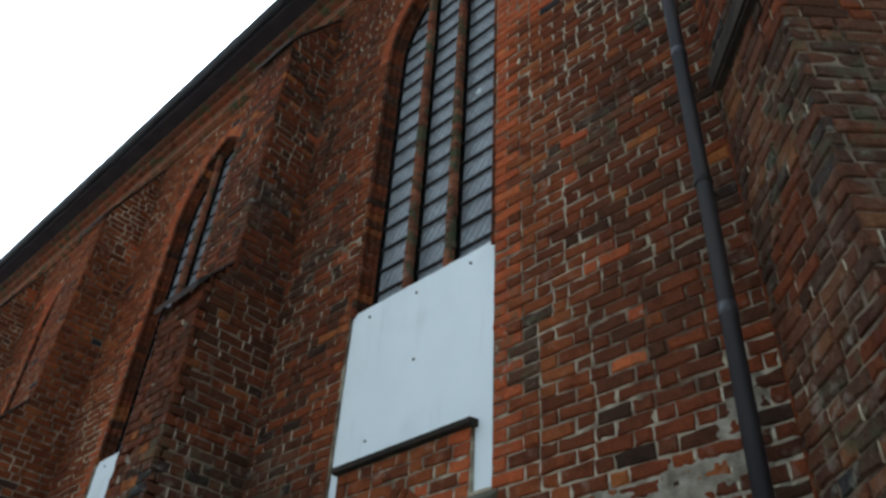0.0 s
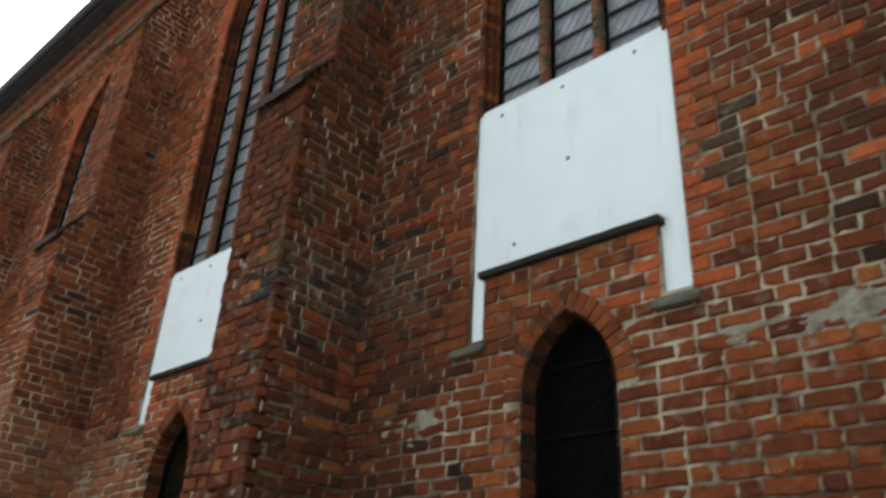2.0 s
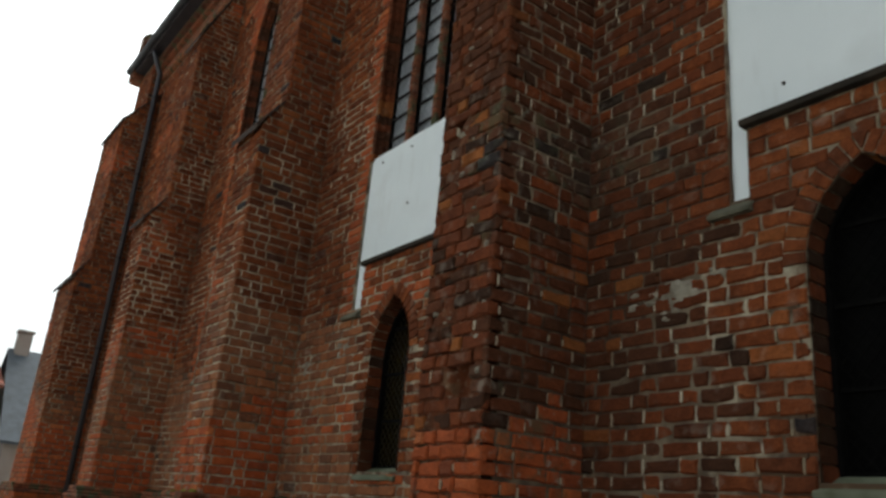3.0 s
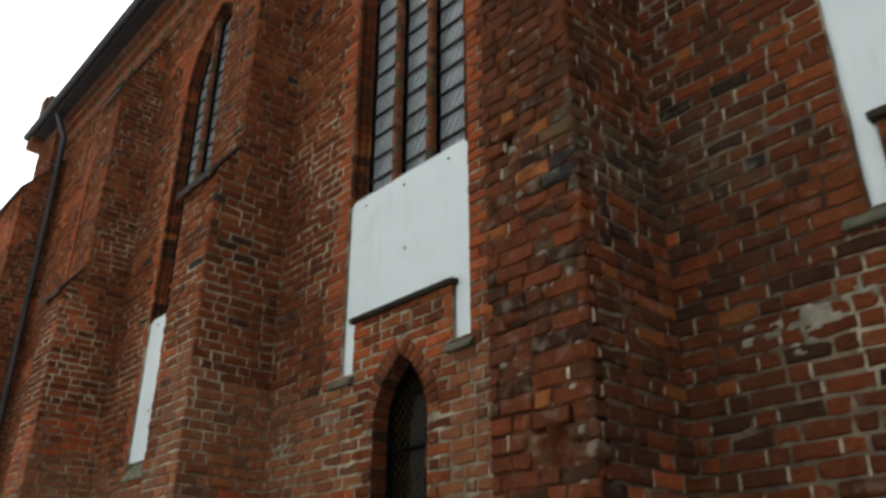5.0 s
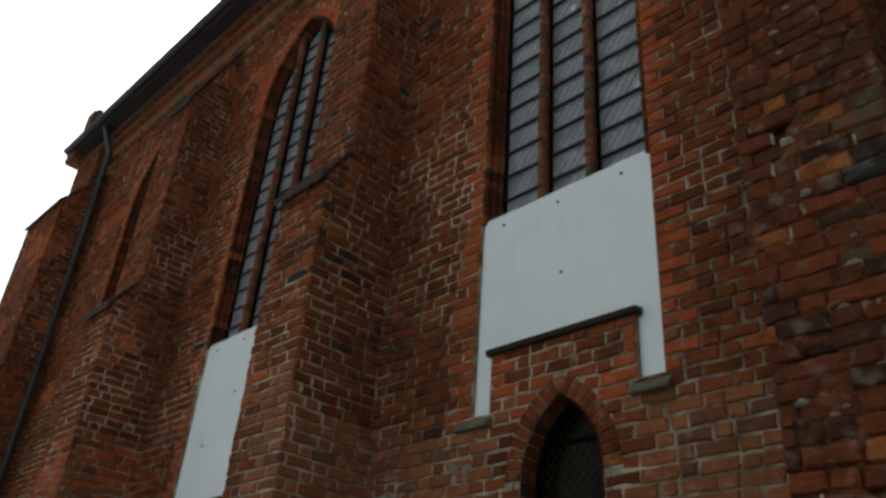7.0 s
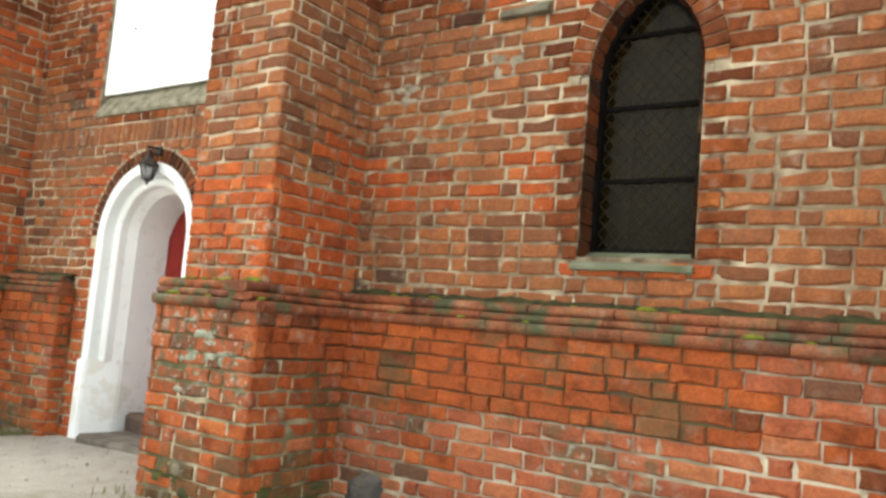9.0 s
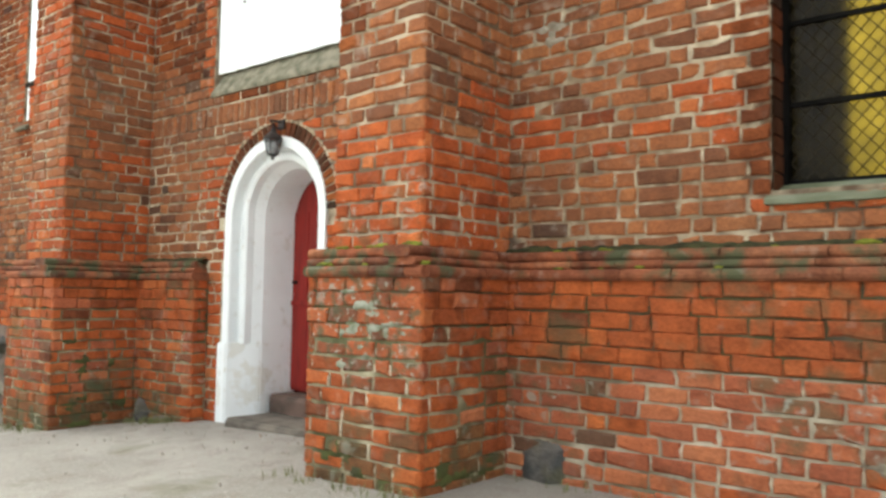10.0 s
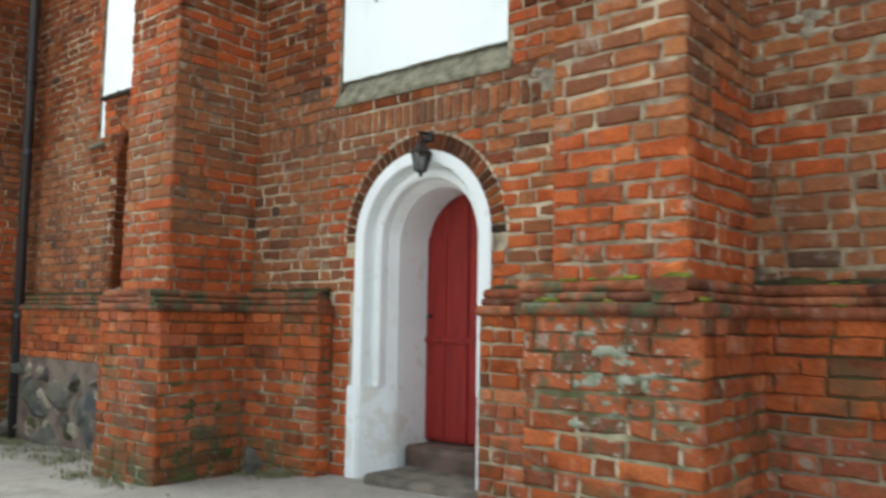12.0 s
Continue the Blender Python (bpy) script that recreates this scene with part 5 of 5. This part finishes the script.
# ---- the white portal and its red door ----
portal = thing("door_1", "red double door in a limewashed round arched portal", "door", kind="structure")
prof = [(-0.012, 0.02), (-0.012, -0.012), (0.072, -0.012), (0.080, -0.004), (0.083, 0.085), (0.092, 0.092)]
prof += [(0.136 - 0.046 * math.cos(t), 0.115 - 0.045 * math.sin(t)) for t in (0.2, 0.7, 1.3, 1.9, 2.5)] + [(0.180, 0.155), (0.215, 0.225), (0.222, 0.235), (0.224, 0.62), (-0.01, 0.64)]
prof_line = DOOR.line(14, foot=0.82)
v, f = sweep(prof_line, prof)
ob = pile("portal_surround", v, f, LIMEWASH, portal, "white limewashed moulded arch", kind="")
# plain base blocks of the jambs, a little proud
for s in (-1, 1):
    bm = bmesh.new()
    pr = [(-0.055, 0.05), (-0.055, -0.03), (0.075, -0.03), (0.13, 0.06), (0.20, 0.17), (0.228, 0.225), (0.230, 0.62), (-0.03, 0.62)]
    lo_v = [bm.verts.new((DOOR.cx + s * (DOOR.w - i), y, 0.05)) for i, y in pr]
    hi_v = [bm.verts.new((DOOR.cx + s * (DOOR.w - i), y, 0.83)) for i, y in pr]
    for k in range(len(pr)):
        j = (k + 1) % len(pr)
        bm.faces.new((lo_v[k], lo_v[j], hi_v[j], hi_v[k]))
    bm.faces.new(hi_v)
    bm.faces.new(lo_v[::-1])
    bmesh.ops.bevel(bm, geom=[e for e in bm.edges if e.verts[0].co.z > 0.8 or e.verts[1].co.z > 0.8], offset=0.012, segments=2, affect="EDGES")
    part("jamb_base", bm, WORN_LIMEWASH, portal, "flaking limewash on the jamb foot")

LEAF = Arch(DOOR.cx, 0.418, 0.40, 1.90, 0.418)
DY = 0.57
for s in (-1, 1):
    pts = [(x, z) for x, z in LEAF.loop(14) if (x - LEAF.cx) * s >= -1e-6]
    edge = LEAF.cx + s * 0.003
    top = LEAF.spring + LEAF.rise
    pts = ([(edge, top)] if s > 0 else []) + [p for p in pts if abs(p[0] - LEAF.cx) > 0.01] + ([(edge, top)] if s < 0 else []) + [(edge, LEAF.foot)]
    leaf = part("door_leaf", plate_bm(pts, [], DY, DY + 0.05), DOOR_RED, portal, "faded red painted wooden leaf")
    # boards of the leaf, rails and a drip bar
    for k in range(2):
        x0 = LEAF.cx + s * (0.012 + k * 0.20)
        x1 = LEAF.cx + s * (0.012 + (k + 1) * 0.20 - 0.006)
        xa, xb = min(x0, x1), max(x0, x1)
        far = max(abs(xa - LEAF.cx), abs(xb - LEAF.cx))
        zt = LEAF.spring + math.sqrt(max(0.0, LEAF.r ** 2 - (far + LEAF.r - LEAF.w) ** 2)) - 0.012
        part("door_board", box_bm(xa, xb, DY - 0.012, DY + 0.01, LEAF.foot + 0.02, 1.15, 0.003), DOOR_RED, leaf)
        part("door_board", box_bm(xa, xb, DY - 0.012, DY + 0.01, 1.20, max(1.3, zt), 0.003), DOOR_RED, leaf)
    part("drip_rail", box_bm(min(LEAF.cx + s * 0.006, LEAF.cx + s * 0.41), max(LEAF.cx + s * 0.006, LEAF.cx + s * 0.41), DY - 0.035, DY + 0.01, 1.15, 1.20, 0.01), DOOR_RED, leaf)
part("astragal", box_bm(LEAF.cx - 0.022, LEAF.cx + 0.022, DY - 0.03, DY + 0.005, LEAF.foot + 0.02, LEAF.spring + LEAF.rise - 0.03, 0.008), DOOR_RED, portal)
part("door_knob", tube_bm([(LEAF.cx - 0.36, DY - 0.012, 1.36), (LEAF.cx - 0.36, DY - 0.05, 1.36)], 0.016, 10), IRON, portal, "small dark metal knob", smooth=True)
part("back_boards", box_bm(LEAF.cx - 0.66, LEAF.cx + 0.66, DY + 0.06, DY + 0.10, 0.2, 2.6), DOOR_RED, portal)


def stone_step(x0, x1, y0, y1, z0, z1, label, material=STEP_STONE):
    bm = box_bm(x0, x1, y0, y1, z0, z1)
    bmesh.ops.subdivide_edges(bm, edges=bm.edges[:], cuts=5, use_grid_fill=True)
    bmesh.ops.bevel(bm, geom=[e for e in bm.edges if e.calc_face_angle(0) > 1.0], offset=0.02, segments=3, affect="EDGES")
    rough_up(bm, 0.007, 6.0)
    return tagged(part("stone_step", bm, material, smooth=True), label, "step", "portal steps")


stone_step(-8.80, -7.80, -0.17, 0.36, 0.0, 0.235, "worn low grey stone doorstep before the portal")
stone_step(-8.84, -8.06, 0.30, 0.68, 0.1, 0.385, "worn brown stone threshold step under the door", THRESHOLD)


# ---- lantern over the door ----
def lantern(x, y, z):
    lamp = thing("wall_lantern", "small black iron lantern hanging above the door", "lamp", at=(0, 0, 0))
    part("wall_plate", box_bm(x - 0.05, x + 0.05, -0.022, 0.005, z + 0.33, z + 0.43, 0.006), IRON, lamp)
    arm = [(x, 0.0, z + 0.40), (x, -0.08, z + 0.405), (x, -0.16, z + 0.395), (x, y, z + 0.37), (x, y, z + 0.33)]
    part("bracket_arm", tube_bm(arm, 0.012, 8), IRON, lamp, smooth=True)
    part("bracket_scroll", tube_bm([(x, -0.01, z + 0.35), (x, -0.05, z + 0.33), (x, -0.10, z + 0.345), (x, -0.13, z + 0.385)], 0.008, 8), IRON, lamp, smooth=True)

    def tier(rows):
        bm = bmesh.new()
        rings = [[bm.verts.new((x + r * math.cos(k * math.tau / 6), y + r * math.sin(k * math.tau / 6), zz)) for k in range(6)] for r, zz in rows]
        for a, b in zip(rings, rings[1:]):
            for k in range(6):
                bm.faces.new((a[k], a[(k + 1) % 6], b[(k + 1) % 6], b[k]))
        bm.faces.new(rings[0][::-1])
        bm.faces.new(rings[-1])
        return bm

    part("roof_cap", tier([(0.098, z + 0.205), (0.102, z + 0.22), (0.07, z + 0.26), (0.035, z + 0.285), (0.03, z + 0.31), (0.012, z + 0.34)]), IRON, lamp)
    part("base_cup", tier([(0.008, z), (0.02, z + 0.015), (0.014, z + 0.03), (0.05, z + 0.05), (0.055, z + 0.06)]), IRON, lamp)
    part("lamp_glass", tier([(0.048, z + 0.06), (0.082, z + 0.205)]), LAMP_GLASS, lamp)
    for k in range(6):
        a = k * math.tau / 6
        p, q = (x + 0.053 * math.cos(a), y + 0.053 * math.sin(a), z + 0.055), (x + 0.088 * math.cos(a), y + 0.088 * math.sin(a), z + 0.21)
        part("glazing_bar", tube_bm([p, q], 0.006, 6), IRON, lamp)
    hook = Matrix.Translation((x, 0, z + 0.40))
    lamp.matrix_world = hook @ Matrix.Scale(0.8, 4) @ hook.inverted()
    return lamp


lantern(-8.37, -0.11, 2.25)


# ---- downpipes ----
def downpipe(x, y, z0, z1, r, label, offset=None, lean=0.0):
    pipe = thing("downpipe", label, "downpipe", "downpipes")
    pts = [(x, y, z0), (x, y, z1)]
    if offset:
        pts += [(x + offset[0] * 0.3, y + offset[1] * 0.3, z1 + 0.12), (x + offset[0], y + offset[1], z1 + 0.5)]
    part("pipe", tube_bm(pts, r, 16), PIPE_METAL, pipe, smooth=True)
    z = z0 + 0.7
    while z < z1 - 0.2:
        part("pipe_clamp", tube_bm([(x, y, z), (x, y, z + 0.035)], r + 0.008, 16), IRON, pipe)
        part("clamp_pin", tube_bm([(x, y, z + 0.018), (x, 0.02, z + 0.018)], 0.008, 6), IRON, pipe)
        z += 1.9
    z = z0 + 1.6
    while z < z1:
        part("pipe_joint", tube_bm([(x, y, z), (x, y, z + 0.09)], r + 0.004, 16), PIPE_METAL, pipe, smooth=True)
        z += 2.0
    pipe.matrix_world = pose(x, y, z0) @ Matrix.Shear("XY", 4, (lean, 0.0)) @ pose(-x, -y, -z0) if lean else pipe.matrix_world
    return pipe


downpipe(2.60, -0.15, 0.15, 10.55, 0.045, "dark grey metal downpipe in the wall corner", (0.0, -0.23), 0.031)
downpipe(-14.72, -0.16, 0.0, 10.85, 0.055, "dark metal downpipe beside the broad corner buttress", (0.0, -0.22), -0.05)

# dark drip band on the askew buttress
bm = box_bm(0.08, 0.88, -0.06, 0.03, 5.36, 5.54, 0.02)
band = part("drip_band", bm, COPING, diag)
band.matrix_world = Matrix.Translation(org) @ pose(0, 0, 0, 0, 0, -45)


# ---- moss cushions on the plinth ----
def moss(x, y, z, s, seed):
    bm = bmesh.new()
    bmesh.ops.create_icosphere(bm, subdivisions=3, radius=1)
    for w in bm.verts:
        d = w.co * (1 + 0.4 * noise.noise(w.co * 2.5 + Vector((seed, 0, 0))))
        w.co = Vector((x + d.x * s, y + d.y * s * 0.45, z + d.z * s * 0.3))
    tagged(part("moss_cushion", bm, MOSS, smooth=True), "yellow green moss cushion on the brick plinth", "moss", "moss cushions")


for k, (x, y, z, s) in enumerate([(-4.05, -0.075, 1.54, 0.055), (-3.5, -0.13, 1.435, 0.05), (-6.14, -0.86, 1.54, 0.07), (-6.01, -0.91, 1.435, 0.045), (-5.15, -0.13, 1.435, 0.03),
                                  (-5.4, -0.075, 1.54, 0.03), (-6.78, -0.91, 1.435, 0.055), (-6.36, -0.865, 1.54, 0.045), (-6.55, -0.87, 1.535, 0.03), (-5.6, -0.075, 1.54, 0.025)]):
    moss(x, y, z, s, k * 3.1)
q = random.Random(77)
for k in range(10):
    up = k % 2
    moss(q.uniform(-6.85, -6.05), -0.87 if up else -0.915, 1.535 if up else 1.43, q.uniform(0.015, 0.032), 50 + k * 2.3)
for k in range(10):
    up = k % 2
    moss(q.uniform(-5.9, -3.2), -0.08 if up else -0.13, 1.535 if up else 1.43, q.uniform(0.015, 0.03), 80 + k * 2.3)


# ---- distant house past the west end ----
def house(x0, x1, y0, y1, h, ridge, cover, label, stack=None):
    """A plain house whose ridge runs along y: walls, two roof slopes, a chimney on the ridge, windows in the east front."""
    ho = thing("house", label, "house", "distant houses")
    part("wall", plate_bm([(x0, -1.5), (x1, -1.5), (x1, h), ((x0 + x1) / 2, ridge - 0.15), (x0, h)], [], y0, y1), HOUSE_WALL, ho)
    bm = bmesh.new()
    xm, e = (x0 + x1) / 2, 0.35
    drop = (ridge - h) * e / ((x1 - x0) / 2)
    rows = [[bm.verts.new((x, y, z)) for x, z in ((x0 - e, h - drop), (xm, ridge), (x1 + e, h - drop), (x1 + e, h - drop - 0.12), (xm, ridge - 0.12), (x0 - e, h - drop - 0.12))] for y in (y0 - 0.25, y1 + 0.25)]
    for k in range(6):
        bm.faces.new((rows[0][k], rows[0][(k + 1) % 6], rows[1][(k + 1) % 6], rows[1][k]))
    bm.faces.new(rows[0])
    bm.faces.new(rows[1][::-1])
    r = part("roof", bm, cover, ho)
    if stack is not None:
        part("chimney", box_bm(xm - 0.3, xm + 0.3, stack - 0.3, stack + 0.3, ridge - 0.8, ridge + 0.75, 0.04), HOUSE_WALL, r, "pale rendered chimney")
        part("chimney_cap", box_bm(xm - 0.36, xm + 0.36, stack - 0.36, stack + 0.36, ridge + 0.75, ridge + 0.87, 0.02), HOUSE_WALL, r)
    for k in range(2):
        yc = y0 + (y1 - y0) * (0.3 + 0.4 * k)
        wi = part("window", box_bm(x1 - 0.02, x1 + 0.03, yc - 0.45, yc + 0.45, h - 2.1, h - 0.8, 0.01), HOUSE_WALL, ho)
        part("pane", box_bm(x1 + 0.031, x1 + 0.04, yc - 0.38, yc + 0.38, h - 2.03, h - 0.87), GREY_GLASS, wi)


house(-43.0, -35.0, 1.45, 12.0, 3.5, 7.4, SLATE, "distant grey house with a slate roof and chimney", 1.75)
house(-46.0, -37.0, -7.0, 0.9, 5.6, 7.3, TILE, "distant pale rendered house with a dark tiled roof")


# ---- grass and pebbles at the foot of the wall ----
q = random.Random(21)
v, f = [], []


def tuft(x, y, n, h):
    for _ in range(n):
        bx, by = x + q.gauss(0, 0.05), y + q.gauss(0, 0.05)
        z, a, t = ground_z(bx, by), q.uniform(0, math.tau), q.uniform(0.4, 1.0) * h
        dx, dy, w = math.cos(a), math.sin(a), q.uniform(0.002, 0.004)
        lean = q.uniform(0.2, 0.9) * t
        b = len(v)
        v.extend([(bx - dy * w, by + dx * w, z - 0.01), (bx + dy * w, by - dx * w, z - 0.01), (bx + dx * lean * 0.4 + dy * w, by + dy * lean * 0.4 - dx * w, z + t * 0.6),
                  (bx + dx * lean * 0.4 - dy * w, by + dy * lean * 0.4 + dx * w, z + t * 0.6), (bx + dx * lean, by + dy * lean, z + t)])
        f.extend([(b, b + 1, b + 2, b + 3), (b + 3, b + 2, b + 4)])


for _ in range(130):
    tuft(q.uniform(-15.0, -11.2), -0.22 - abs(q.gauss(0, 0.4)), 14, 0.05)
for _ in range(26):
    tuft(q.uniform(-11.3, -10.2), -0.98 - abs(q.gauss(0, 0.07)), 10, 0.07)
for _ in range(22):
    tuft(q.uniform(-10.15, -9.5), -0.22 - abs(q.gauss(0, 0.06)), 12, 0.07)
for _ in range(14):
    tuft(q.uniform(-7.0, -5.9), -1.0 - abs(q.gauss(0, 0.04)), 8, 0.06)
for _ in range(16):
    tuft(q.uniform(-5.9, -2.6), -0.2 - abs(q.gauss(0, 0.05)), 8, 0.06)
tagged(new("grass", mesh_of("grass", v, f, GRASS)), "sparse short grass at the wall foot", "grass", kind="stuff")

v, f = [], []
for _ in range(350):
    x, y, s = q.uniform(-15, -6), -0.25 - abs(q.gauss(0, 0.9)), q.uniform(0.004, 0.010) * (1 if q.random() < 0.93 else 2.2)
    z = ground_z(x, y)
    b = len(v)
    ring = [(x + s * math.cos(k * 1.2566 + x) * q.uniform(0.7, 1.2), y + s * math.sin(k * 1.2566 + x) * q.uniform(0.7, 1.2)) for k in range(5)]
    v += [(a, c, z - 0.01) for a, c in ring] + [(x + (a - x) * 0.6, y + (c - y) * 0.6, z + s * 0.55 + 0.012) for a, c in ring]
    f += [(b + k, b + (k + 1) % 5, b + 5 + (k + 1) % 5, b + 5 + k) for k in range(5)] + [tuple(range(b + 5, b + 10))]
tagged(new("pebbles", mesh_of("pebbles", v, f, PEBBLE)), "scattered small stones on the yard ground", "pebbles", kind="stuff")
